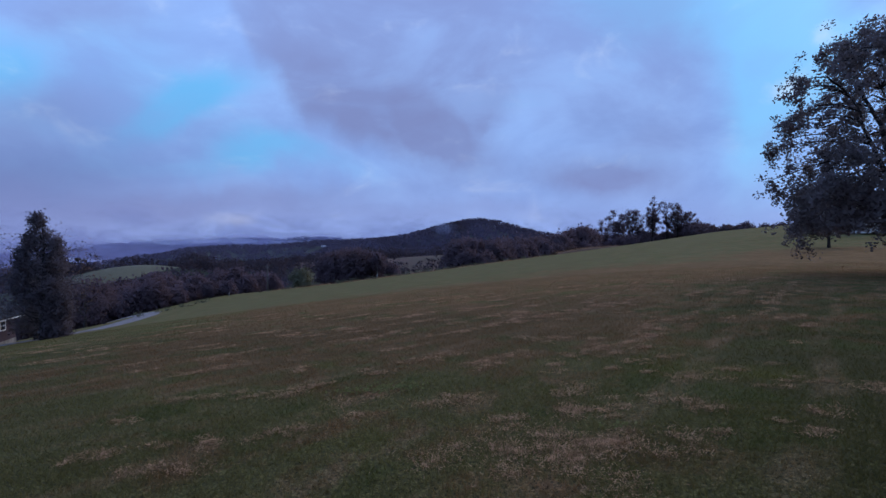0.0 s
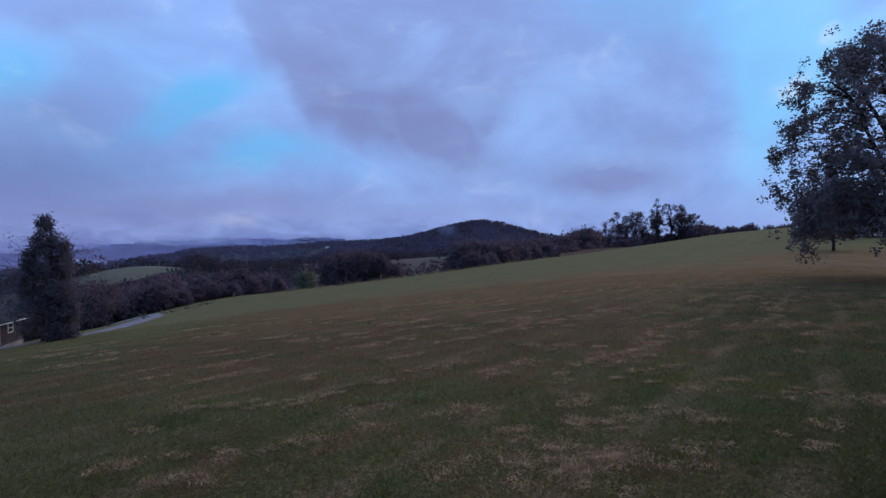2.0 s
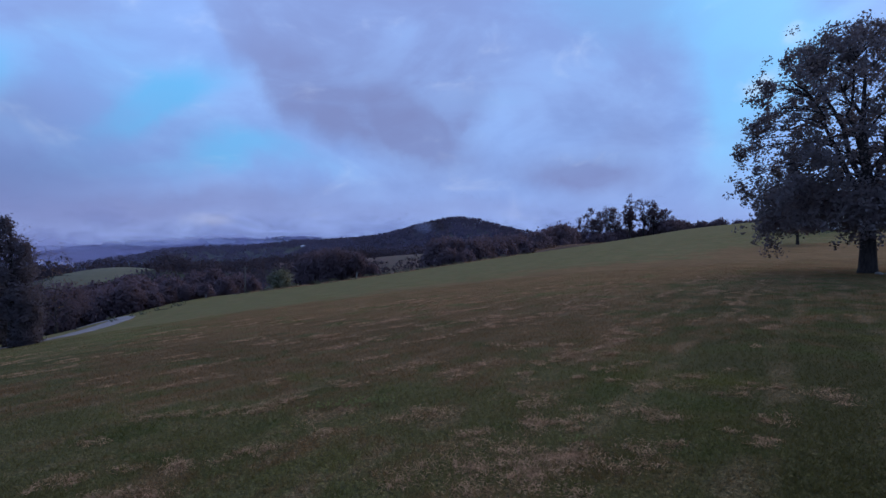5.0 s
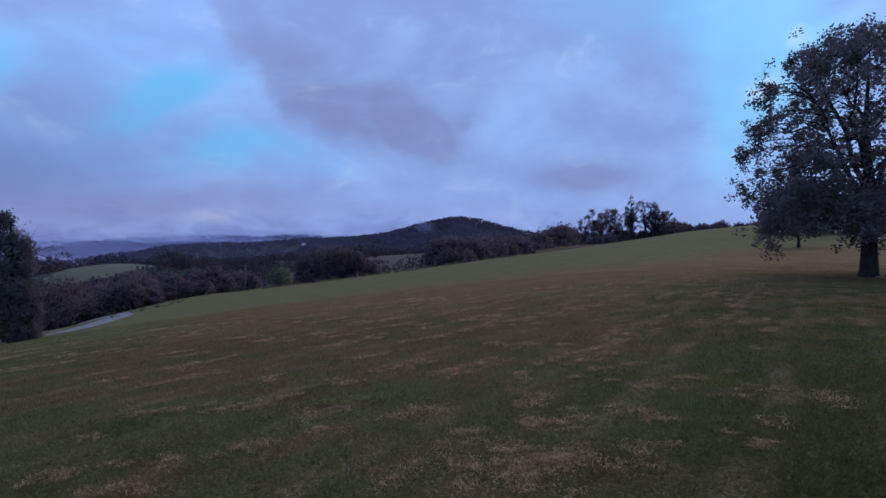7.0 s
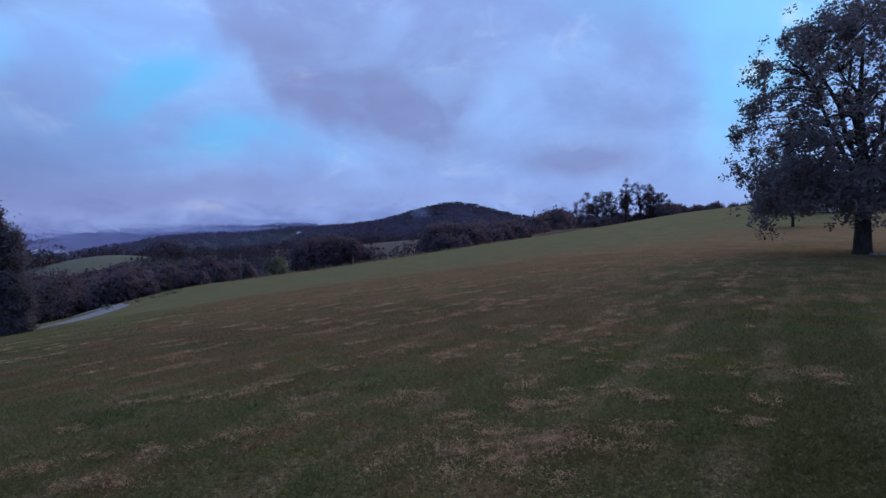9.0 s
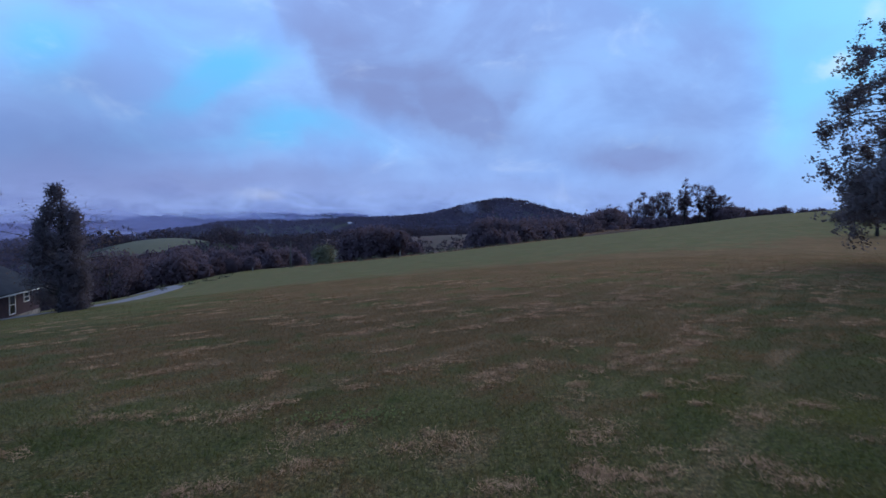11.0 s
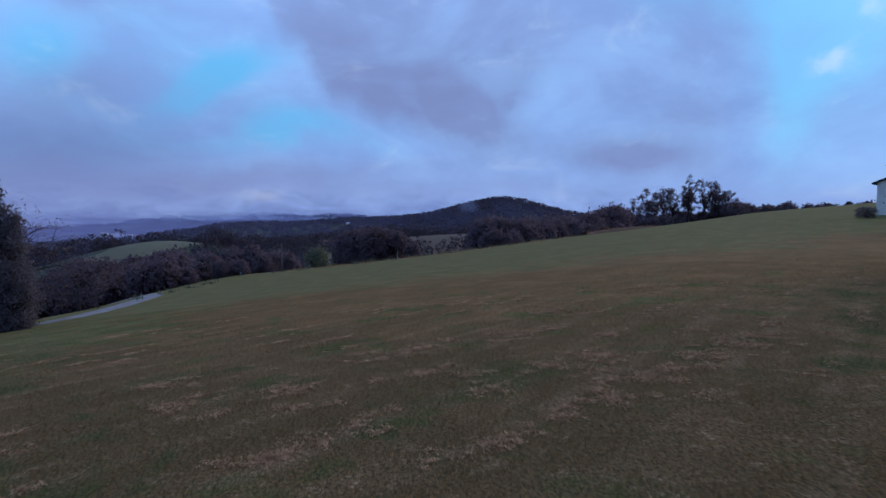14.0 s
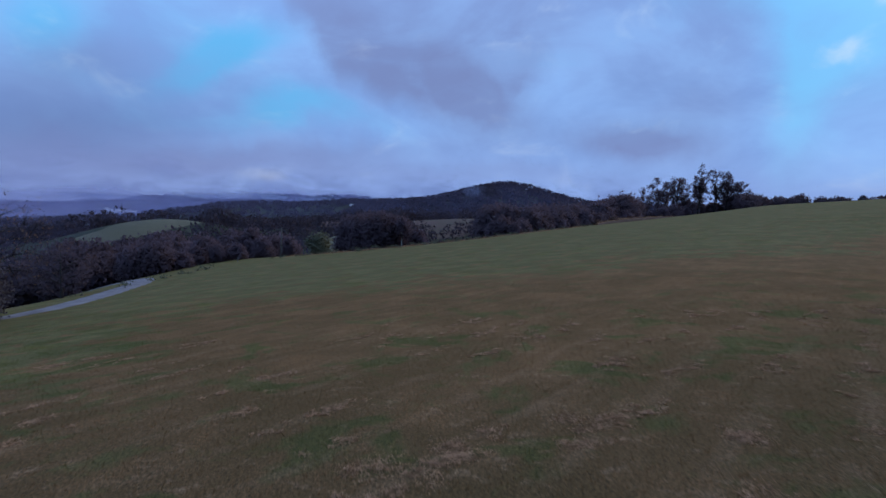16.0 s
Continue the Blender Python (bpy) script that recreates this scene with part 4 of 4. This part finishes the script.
def wooded(x, y):
    return (region(x, y) == 2) & (hump(x, y, -180, 268, 30, 62) < 0.4) & (hump(x, y, -250, 1055, 16, 70) < 0.4)


woodland("valley_woods", 81, cover(81, 1500, (-1.0, 0.12), (175, 560), wooded), 10.5, 70, 1.06, "dark leafy woods filling the valley between the fields")
woodland("hill_woods", 82, cover(82, 4200, (-0.25, 0.62), (560, 1250), wooded), 12.0, 26, 2.5, "dense dark forest over the rounded hill")
woodland("ridge_woods", 83, cover(83, 5200, (-1.05, -0.05), (560, 1700), wooded), 11.0, 19, 2.8, "dark forest over the long low ridge")
woodland("distant_woods", 84, cover(84, 5200, (-1.1, 0.2), (2500, 4100), wooded), 14.0, 10, 7.0, "far wooded hills under low cloud")


# ---- buildings ----


def house():
    """A low brick house; its long side faces the lane. Local x runs along that side."""
    a, b = Vector((-40.8, 50.3)), Vector((-38.7, 42.6))
    d = (b - a).normalized()
    turn = math.degrees(math.atan2(d.y, d.x))
    base = ground_z(-40, 45) - 0.1
    root = thing("brick_house", pose(a.x, a.y, base, 0, 0, turn), "low dark brick house with a broad shingle roof", "house")
    long, deep, eave, ridge = 14.5, 8.0, 2.35, 4.4
    walls = Shape()
    walls.box((0, -deep, 0), (long, 0, eave))
    walls.prism([(0.1, 0, eave), (0.1, -deep, eave), (0.1, -deep / 2, ridge - 0.15)], (long - 0.2, 0, 0))
    part("wall", walls, BRICK, root)
    over = 0.45
    roof = part("roof", Shape().prism([(-over, over, eave - 0.12), (-over, -deep / 2, ridge), (-over, -deep / 2, ridge + 0.16), (-over, over, eave + 0.06)], (long + 2 * over, 0, 0))
                .prism([(-over, -deep - over, eave - 0.12), (-over, -deep / 2, ridge), (-over, -deep / 2, ridge + 0.16), (-over, -deep - over, eave + 0.06)][::-1], (long + 2 * over, 0, 0)), SHINGLE, root)
    n = 22
    for i in range(n):
        t0, t1 = i / n, (i + 1) / n
        y0, y1 = over - t0 * (deep / 2 + over), over - t1 * (deep / 2 + over)
        z0, z1 = eave + 0.06 + t0 * (ridge + 0.1 - eave), eave + 0.06 + t1 * (ridge + 0.1 - eave)
        row = Shape().prism([(-over - 0.02, y0 + 0.02, z0 + 0.004), (-over - 0.02, y0 + 0.02, z0 + 0.03), (-over - 0.02, y1 + 0.005, z1 + 0.012)], (long + 2 * over + 0.04, 0, 0))
        part("shingle_course", row, SHINGLE, roof)
    part("gutter", Shape().box((-over, over - 0.02, eave - 0.12), (long + over, over + 0.1, eave - 0.04)), WHITE, root, "white gutter along the eaves")
    part("plinth", Shape().box((-0.04, -deep - 0.04, -0.8), (long + 0.04, 0.04, 0.25)), STONE, root)
    return root, long


HOUSE, HOUSE_LONG = house()


def house_front():
    """Openings on the lane side: windows and a white door."""
    def opening(name, x, z, wide, tall, label, fill):
        s = Shape()
        s.box((x - wide / 2 - 0.09, 0.0, z - 0.09), (x + wide / 2 + 0.09, 0.06, z)).box((x - wide / 2 - 0.09, 0.0, z + tall), (x + wide / 2 + 0.09, 0.06, z + tall + 0.1))
        s.box((x - wide / 2 - 0.09, 0.0, z), (x - wide / 2, 0.06, z + tall)).box((x + wide / 2, 0.0, z), (x + wide / 2 + 0.09, 0.06, z + tall))
        s.box((x - wide / 2, 0.01, z + tall * 0.5 - 0.03), (x + wide / 2, 0.05, z + tall * 0.5 + 0.03))
        frame_part = part(name, s, WHITE, HOUSE, label)
        part("pane", Shape().box((x - wide / 2, 0.008, z), (x + wide / 2, 0.03, z + tall)), fill, frame_part)
    opening("window", 2.3, 1.3, 0.75, 0.75, "small white-framed window", GLASS)
    opening("window", 4.55, 0.5, 0.8, 1.55, "tall white-framed window", GLASS)
    opening("window", 7.0, 1.3, 0.7, 0.75, "small white-framed window", GLASS)
    opening("door", 9.6, 0.1, 0.95, 2.05, "white house door", WHITE)
    opening("window", 12.0, 0.9, 0.9, 1.2, "white-framed window", GLASS)


house_front()


def barn(at, turn):
    """A pale sided barn with a dark low roof."""
    root = thing("barn", pose(at[0], at[1], ground_z(*at) - 0.1, 0, 0, turn), "cream-sided barn with a dark low-pitched roof beyond the maple", "barn")
    wide, deep, eave, ridge = 10.0, 13.0, 5.2, 7.4
    body = Shape().prism([(0, 0, 0), (wide, 0, 0), (wide, 0, eave), (wide / 2, 0, ridge), (0, 0, eave)], (0, deep, 0))
    wall = part("wall", body, SIDING, root)
    for i in range(28):
        x = 0.2 + i * (wide - 0.4) / 27
        top = eave + (ridge - eave) * (1 - abs(x - wide / 2) / (wide / 2))
        part("batten", Shape().box((x - 0.03, -0.035, 0.1), (x + 0.03, 0.0, top - 0.1)), SIDING, wall)
    part("roof", Shape().prism([(-0.6, -0.5, eave - 0.25), (wide / 2, -0.5, ridge), (wide + 0.6, -0.5, eave - 0.25), (wide + 0.6, -0.5, eave), (wide / 2, -0.5, ridge + 0.25), (-0.6, -0.5, eave)], (0, deep + 1, 0)), SHINGLE, root)
    door = part("door", Shape().box((3.6, -0.09, 0.05), (7.4, -0.04, 3.3)), WHITE, root, "broad pale sliding door")
    part("rail", Shape().box((3.2, -0.13, 3.3), (9.4, -0.05, 3.42)), SHINGLE, door)


barn((65.2, 95.0), -52.0)


def far_house(at, turn, wide, deep, eave, ridge, walls, roofs, label):
    root = thing("farmhouse", pose(at[0], at[1], ground_z(*at) - 0.3, 0, 0, turn), label, "house")
    part("wall", Shape().prism([(0, 0, 0), (wide, 0, 0), (wide, 0, eave), (0, 0, eave)], (0, deep, 0))
         .prism([(0.05, 0, eave), (0.05, deep, eave), (0.05, deep / 2, ridge - 0.1)], (wide - 0.1, 0, 0)), walls, root)
    part("roof", Shape().prism([(-0.4, -0.5, eave - 0.15), (-0.4, deep / 2, ridge), (-0.4, deep + 0.5, eave - 0.15), (-0.4, deep + 0.5, eave + 0.1), (-0.4, deep / 2, ridge + 0.25), (-0.4, -0.5, eave + 0.1)], (wide + 0.8, 0, 0)), roofs, root)
    for i in range(3):
        x = wide * (0.2 + 0.3 * i)
        part("window", Shape().box((x - 0.6, -0.05, 1.2), (x + 0.6, -0.01, 2.6)), GLASS, root)


far_house((-255, 1108), 10, 11, 8, 3.2, 4.6, WHITE, WHITE, "white farm building among woods on the low ridge")
far_house((-104, 372), 20, 13, 9, 4, 7.2, BRICK, ROOF_RED, "farmhouse with a rusty roof among trees")
far_house((-90, 385), -15, 11, 8, 4, 7.0, SIDING, ROOF_RED, "pale farmhouse with a rusty roof among trees")
far_house((-76, 366), 30, 10, 8, 3.6, 6.4, SIDING, SHINGLE, "pale farmhouse with a dark roof among trees")


def town():
    """Tiny pale buildings in the far valley."""
    rnd = random.Random(12)
    first = None
    for i in range(26):
        y = rnd.uniform(2230, 2330)
        x = rnd.uniform(-0.715, -0.65) * y
        m = pose(x, y, ground_z(x, y), 0, 0, rnd.uniform(0, 90))
        if first is None:
            first = thing("town_building", m, "tiny pale building in the far valley", "building", "far town buildings")
            part("wall", Shape().box((0, 0, -4), (22, 12, 9)), WHITE, first)
            part("roof", Shape().prism([(-1, -1, 9), (-1, 6, 13), (-1, 13, 9)], (24, 0, 0)), SIDING, first)
        else:
            copy_thing(first, m)


town()


def utility_pole(at):
    root = thing("utility_pole", pose(at[0], at[1], ground_z(*at) - 0.3), "weathered wooden utility pole on the brow of the field", "pole")
    part("post", Shape().tube([(0, 0, -0.6), (0.02, 0, 3), (0.03, 0, 6.0)], [0.17, 0.15, 0.12], 8), POLE, root, smooth_shaded=True)
    arm = part("crossarm", Shape().box((-1.1, -0.06, 5.5), (1.1, 0.06, 5.62)), POLE, root)
    for x in (-1.0, -0.4, 0.4, 1.0):
        part("insulator", Shape().tube([(x, 0, 5.62), (x, 0, 5.75), (x, 0, 5.8)], [0.03, 0.05, 0.03], 6), GLASS, arm)


utility_pole((-37.3, 112.0))


def marker_post(at):
    """A short weathered post with a bevelled cap, leaning a little."""
    root = thing("marker_post", pose(at[0], at[1], ground_z(*at) - 0.1, 0, 3, 20), "short weathered marker post at the edge of the field", "post")
    post = part("post", Shape().tube([(0, 0, -0.3), (0, 0, 0.4), (0, 0, 0.75)], [0.085, 0.08, 0.075], 8), STONE, root, smooth_shaded=True)
    part("cap", Shape().tube([(0, 0, 0.75), (0, 0, 0.79), (0, 0, 0.83)], [0.11, 0.11, 0.03], 8), STONE, post)


marker_post((-40.9, 100.8))
tree("bush", 76, "low dark bush in the grass before the barn", 1.5, 0.1, 1.3, limbs=9, clumps=120, per=20, leaf=0.10, spread=0.16, trunk=0.05, mat=LEAF, gaps=0.0, at=(60.8, 91.0), category="bush")

# ---- turf detail ----


def turf():
    """Grass blades over the part of the field nearest the way."""
    rng = np.random.default_rng(91)
    n = 500000
    y = 2.0 + 40 * rng.uniform(0, 1, n) ** 1.5
    x = rng.uniform(-1.0, 1.0, n) * (0.98 * y + 1.5) + rng.normal(0, 0.9, n)
    y = y + rng.normal(0, 0.9, n)
    keep = ((np.sin(x * 2.1 + np.sin(y * 1.7)) + np.sin(y * 2.9 + 1.4 * np.sin(x * 1.3))) * 0.5 + rng.normal(0, 0.9, n)) > -1.2
    x, y = x[keep], y[keep]
    z = height(x, y)
    n = len(x)
    h = rng.uniform(0.018, 0.062, n) * (1 + 0.4 * (rng.uniform(0, 1, n) > 0.95))
    a = rng.uniform(0, math.tau, n)
    w = rng.uniform(0.003, 0.008, n)
    lean = rng.normal(0, 0.036, (n, 2))
    foot = np.stack([x, y, z - 0.004], 1)
    side = np.stack([np.cos(a) * w, np.sin(a) * w, 0 * a], 1)
    tip = foot + np.stack([lean[:, 0], lean[:, 1], h], 1)
    tagged(new("grass_blades", Shape().tris(np.stack([foot - side, foot + side, tip], 1)).mesh("grass_blades", BLADE)), "short mown grass, green and browned", "grass", kind="stuff")


turf()


def straw():
    """Heaps of dry clippings left by the mower."""
    rng = np.random.default_rng(92)
    spots = [(1.1, 4.2), (-2.4, 4.4), (1.5, 4.5), (3.3, 4.6), (-3.1, 5.0), (-2.2, 5.1), (3.7, 5.2), (-1.6, 5.3), (0.8, 5.4), (1.4, 5.7), (2.7, 5.7), (5.1, 5.9), (-3.7, 6.1),
             (0.0, 6.2), (-1.0, 6.3), (1.4, 6.3), (4.7, 6.5), (3.2, 6.8), (-3.2, 7.1), (-2.1, 7.2), (3.9, 7.3), (-1.7, 7.6), (2.5, 7.7), (-1.0, 8.2), (2.9, 8.2), (0.6, 8.8),
             (2.1, 8.9), (-2.5, 9.0), (1.3, 9.2), (0.0, 9.5), (3.6, 9.5), (2.7, 9.6), (-4.1, 9.9), (3.1, 10.7), (-0.8, 10.8), (-4.9, 11.2), (1.9, 11.2), (-1.9, 13.0), (5.7, 13.3),
             (2.0, 14.4), (-2.2, 14.8), (3.4, 16.1), (0.2, 16.2), (2.5, 17.3)]
    # the rest lies in rows a swath apart, which run ahead and to the right
    rows = [(cx, cy, rng.uniform(0.07, 0.28), rng.normal(0.7, 0.6), 1.2, 0.6) for cx, cy in spots]
    # broad mats where the mower dropped its load
    mats = [(0.79, 3.69), (1.14, 4.23), (1.5, 4.6), (0.12, 4.2), (0.39, 4.6), (2.3, 17.4), (1.4, 16.2), (0.5, 15.2), (5.4, 18.2), (4.2, 16.8), (3.0, 15.7), (2.3, 14.8),
            (-5.6, 16.7), (-4.2, 15.2), (-3.0, 15.6), (-0.5, 16.4), (-1.8, 18.6), (0.9, 19.4)]
    rows += [(cx, cy, rng.uniform(0.24, 0.36), 0.93 + rng.normal(0, 0.3), 1.5, 0.9) for cx, cy in mats]
    for k in range(-3, 19):
        for far in rng.uniform(4.0, 34.0, 34):
            off = -0.2 - SWATH * k + rng.normal(0, 0.26)
            x, y = 0.80 * off + 0.60 * far, -0.60 * off + 0.80 * far
            if 3.4 < y < 30 and -0.8 * y < x < 0.7 * y and noise.noise(Vector((x, y, 3.0)) * 0.5) > -0.12 and (x > -1 or rng.random() < 0.4):
                rows.append((x, y, rng.uniform(0.06, 0.24), 0.93 + rng.normal(0, 0.25), 2.2, 0.5))
    tris = []
    for cx, cy, heap, turn, along_row, over_row in rows:
        for _ in range(7):
            ox, oy = rng.normal(0, heap * along_row), rng.normal(0, heap * over_row)
            long = heap * rng.uniform(0.12, 0.6)
            k = int(210 * long / 0.15 * (1 if cy < 10 or along_row == 1.5 else 0.65))
            du, dv = ox + rng.normal(0, long, k), oy + rng.normal(0, 0.03 + long * 0.6, k)
            x = cx + du * math.cos(turn) - dv * math.sin(turn)
            y = cy + du * math.sin(turn) + dv * math.cos(turn)
            p = np.stack([x, y, height(x, y) + rng.uniform(0.008, 0.032, k)], 1)
            a = rng.uniform(0, math.tau, k)
            d = np.stack([np.cos(a), np.sin(a), rng.normal(0, 0.3, k)], 1) * rng.uniform(0.010, 0.036, (k, 1))
            s = np.stack([-np.sin(a), np.cos(a), 0 * a], 1) * (0.0030 if cy < 10 else 0.006)
            tris.append(np.stack([p - d - s, p - d + s, p + d], 1))
    tagged(new("straw_clippings", Shape().tris(np.concatenate(tris)).mesh("straw_clippings", STRAWY)), "dry tan grass clippings strewn in ragged heaps", "clippings", kind="stuff")


straw()


def clover():
    """Broad-leaved weeds in the turf."""
    rng = np.random.default_rng(93)
    tris = []
    for cx, cy, r, k in ((-0.85, 6.95, 0.20, 190), (-0.55, 7.05, 0.13, 90), (-1.15, 6.85, 0.10, 60), (1.6, 4.9, 0.08, 30)):
        x, y = cx + rng.normal(0, r * 1.3, k), cy + rng.normal(0, r * 0.7, k)
        p = np.stack([x, y, height(x, y) + rng.uniform(0.03, 0.07, k)], 1)
        tris.append(leaf_quads(rng, p, 0.028, 0.004, 1, 0.8, 1.2))
    tagged(new("clover_patch", Shape().quads(np.concatenate(tris)).mesh("clover_patch", CLOVER)), "pale clover leaves in the mown turf", "weeds", kind="stuff")


clover()


def brow_weeds():
    """Tall tufts along the unmown edge of the field."""
    rng = np.random.default_rng(94)
    x = np.concatenate([rng.uniform(-36, 70, 150), rng.uniform(-42.5, -40.5, 14)])
    y = np.concatenate([crest(x[:150]) + rng.uniform(-2, 3, 150), rng.uniform(70, 92, 14)])
    h = rng.uniform(0.2, 0.9, len(x)) ** 1.4
    c = np.repeat(np.stack([x, y, height(x, y)], 1), 36, 0)
    hh = np.repeat(h, 36)[:, None]
    p = c + rng.normal(0, 1, c.shape) * np.array([0.55, 0.5, 0.0]) * np.maximum(hh, 0.4) + np.array([0, 0, 1.0]) * hh * rng.uniform(0, 1, (len(c), 1))
    tagged(new("tall_weeds", Shape().quads(leaf_quads(rng, p, 0.11, 0.05, 1, long=2.4)).mesh("tall_weeds", PALE_LEAF)), "ragged tall weeds along the unmown field edge", "weeds", kind="stuff")


brow_weeds()


def brow_fringe():
    """A thin pale line of uncut dry grass where the mown field breaks off."""
    rng = np.random.default_rng(95)
    n = 9000
    x = rng.uniform(-34, 74, n)
    y = crest(x) + rng.normal(0.4, 0.9, n)
    keep = np.sin(x * 0.9 + 1.3 * np.sin(x * 0.31)) + rng.normal(0, 0.8, n) > -0.5
    x, y = x[keep], y[keep]
    n = len(x)
    foot = np.stack([x, y, height(x, y) - 0.02], 1)
    a, w = rng.uniform(0, math.tau, n), rng.uniform(0.02, 0.05, n)
    side = np.stack([np.cos(a) * w, np.sin(a) * w, 0 * a], 1)
    tip = foot + np.stack([rng.normal(0, 0.08, n), rng.normal(0, 0.08, n), rng.uniform(0.12, 0.42, n)], 1)
    tagged(new("dry_grass_fringe", Shape().tris(np.stack([foot - side, foot + side, tip], 1)).mesh("dry_grass_fringe", STRAWY)), "pale uncut dry grass along the brow of the field", "grass", kind="stuff")


brow_fringe()


def maple_stones():
    """A few stones at the foot of the maple."""
    for i, (x, y, s) in enumerate(((24.6, 27.3, 0.20), (25.0, 27.2, 0.13), (25.4, 27.4, 0.16))):
        bm = bmesh.new()
        bmesh.ops.create_icosphere(bm, subdivisions=2, radius=s)
        for v in bm.verts:
            v.co *= 1 + 0.25 * noise.noise(v.co * 4 + Vector((i * 3, 0, 0)))
            v.co.z *= 0.5
        me = bpy.data.meshes.new("stone")
        bm.to_mesh(me)
        bm.free()
        me.materials.append(STONE)
        ob = new("stone", me)
        ob.location = (x, y, ground_z(x, y) + s * 0.2)
        tagged(ob, "small pale field stone at the foot of the maple", "stone", "stones by the maple")


maple_stones()


def mist(name, radius, lo, hi, low, high, seed, dense, label):
    """A thin sheet of low cloud, with distance haze put into its tint, open at its ragged upper edge."""
    m = bpy.data.materials.new(name)
    m.use_nodes = True
    g = Nodes(m.node_tree)
    out, both, clear, veil = (g.add("ShaderNode" + k) for k in ("OutputMaterial", "MixShader", "BsdfTransparent", "BsdfDiffuse"))
    place = g.add("ShaderNodeNewGeometry").outputs["Position"]
    split = g.add("ShaderNodeSeparateXYZ")
    g.put(split.inputs[0], place)
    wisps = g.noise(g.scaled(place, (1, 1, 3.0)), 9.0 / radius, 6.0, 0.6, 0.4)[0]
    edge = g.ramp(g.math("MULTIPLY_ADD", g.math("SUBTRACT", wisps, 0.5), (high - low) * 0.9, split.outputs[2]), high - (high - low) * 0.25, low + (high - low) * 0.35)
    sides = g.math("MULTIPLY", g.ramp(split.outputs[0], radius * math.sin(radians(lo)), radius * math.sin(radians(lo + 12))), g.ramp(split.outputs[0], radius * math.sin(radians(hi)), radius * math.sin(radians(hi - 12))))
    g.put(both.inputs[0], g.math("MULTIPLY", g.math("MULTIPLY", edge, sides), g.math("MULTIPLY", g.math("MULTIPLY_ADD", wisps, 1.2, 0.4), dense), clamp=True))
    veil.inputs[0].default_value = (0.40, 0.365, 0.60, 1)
    g.tree.links.new(clear.outputs[0], both.inputs[1])
    g.tree.links.new(veil.outputs[0], both.inputs[2])
    g.tree.links.new(both.outputs[0], out.inputs[0])
    s = Shape()
    turns = np.radians(np.linspace(lo, hi, 40))
    for a in turns:
        for k in range(4):
            r = radius * (1 + 0.02 * k)
            s.v.append((r * math.sin(a), r * math.cos(a), low + (high - low) * k / 3))
    for i in range(len(turns) - 1):
        for k in range(3):
            n = i * 4 + k
            s.f.append((n, n + 4, n + 5, n + 1))
    tagged(new(name, s.mesh(name, m, True)), label, "mist", kind="stuff")


mist("mist_haze_sheet", 2150.0, -66, 26, -150.0, 200.0, 1, 0.55, "thin blue mist and painted haze over the far valley")
mist("mist_haze_sheet", 1650.0, -64, 24, -110.0, 60.0, 2, 0.34, "thin blue mist and painted haze behind the low ridge")
# two added sheets whose haze tint lightens the dark woods behind them
mist("mist_haze_sheet", 174.0, -68, -2, -34.0, 4.0, 4, 0.12, "added haze sheet over the valley woods")
mist("mist_haze_sheet", 520.0, -64, 34, -70.0, 80.0, 3, 0.14, "added haze sheet over the near woods")


def mist_puff(at, wide, tall, dense, turn=0.0):
    """A shred of low cloud: a soft curved sheet with ragged edges."""
    m = bpy.data.materials.new("mist_shred")
    m.use_nodes = True
    g = Nodes(m.node_tree)
    out, both, clear, veil = (g.add("ShaderNode" + k) for k in ("OutputMaterial", "MixShader", "BsdfTransparent", "BsdfDiffuse"))
    spot = g.add("ShaderNodeTexCoord").outputs["Object"]
    torn = g.noise(g.scaled(spot, (1, 1, 2.0)), 6.0 / wide, 5.0, 0.6, 0.6)
    away = g.add("ShaderNodeVectorMath", operation="LENGTH")
    g.put(away.inputs[0], g.scaled(spot, (2.0 / wide, 0, 2.0 / tall)))
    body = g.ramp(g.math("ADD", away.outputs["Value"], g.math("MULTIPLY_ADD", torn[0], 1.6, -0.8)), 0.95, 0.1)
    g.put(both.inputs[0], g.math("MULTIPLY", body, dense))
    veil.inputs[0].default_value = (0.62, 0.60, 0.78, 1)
    g.tree.links.new(clear.outputs[0], both.inputs[1])
    g.tree.links.new(veil.outputs[0], both.inputs[2])
    g.tree.links.new(both.outputs[0], out.inputs[0])
    s, n = Shape(), 9
    for i in range(n):
        for k in range(5):
            a, b = i / (n - 1) - 0.5, k / 4 - 0.5
            s.v.append((a * wide * 1.3, -(a * a + b * b) * wide * 0.15, b * tall * 1.3))
    for i in range(n - 1):
        for k in range(4):
            c = i * 5 + k
            s.f.append((c, c + 5, c + 6, c + 1))
    ob = new("mist_shred", s.mesh("mist_shred", m, True))
    ob.matrix_world = pose(*at, 0, 0, turn)
    tagged(ob, "pale shred of low cloud clinging to the wooded hills", "mist", kind="stuff")


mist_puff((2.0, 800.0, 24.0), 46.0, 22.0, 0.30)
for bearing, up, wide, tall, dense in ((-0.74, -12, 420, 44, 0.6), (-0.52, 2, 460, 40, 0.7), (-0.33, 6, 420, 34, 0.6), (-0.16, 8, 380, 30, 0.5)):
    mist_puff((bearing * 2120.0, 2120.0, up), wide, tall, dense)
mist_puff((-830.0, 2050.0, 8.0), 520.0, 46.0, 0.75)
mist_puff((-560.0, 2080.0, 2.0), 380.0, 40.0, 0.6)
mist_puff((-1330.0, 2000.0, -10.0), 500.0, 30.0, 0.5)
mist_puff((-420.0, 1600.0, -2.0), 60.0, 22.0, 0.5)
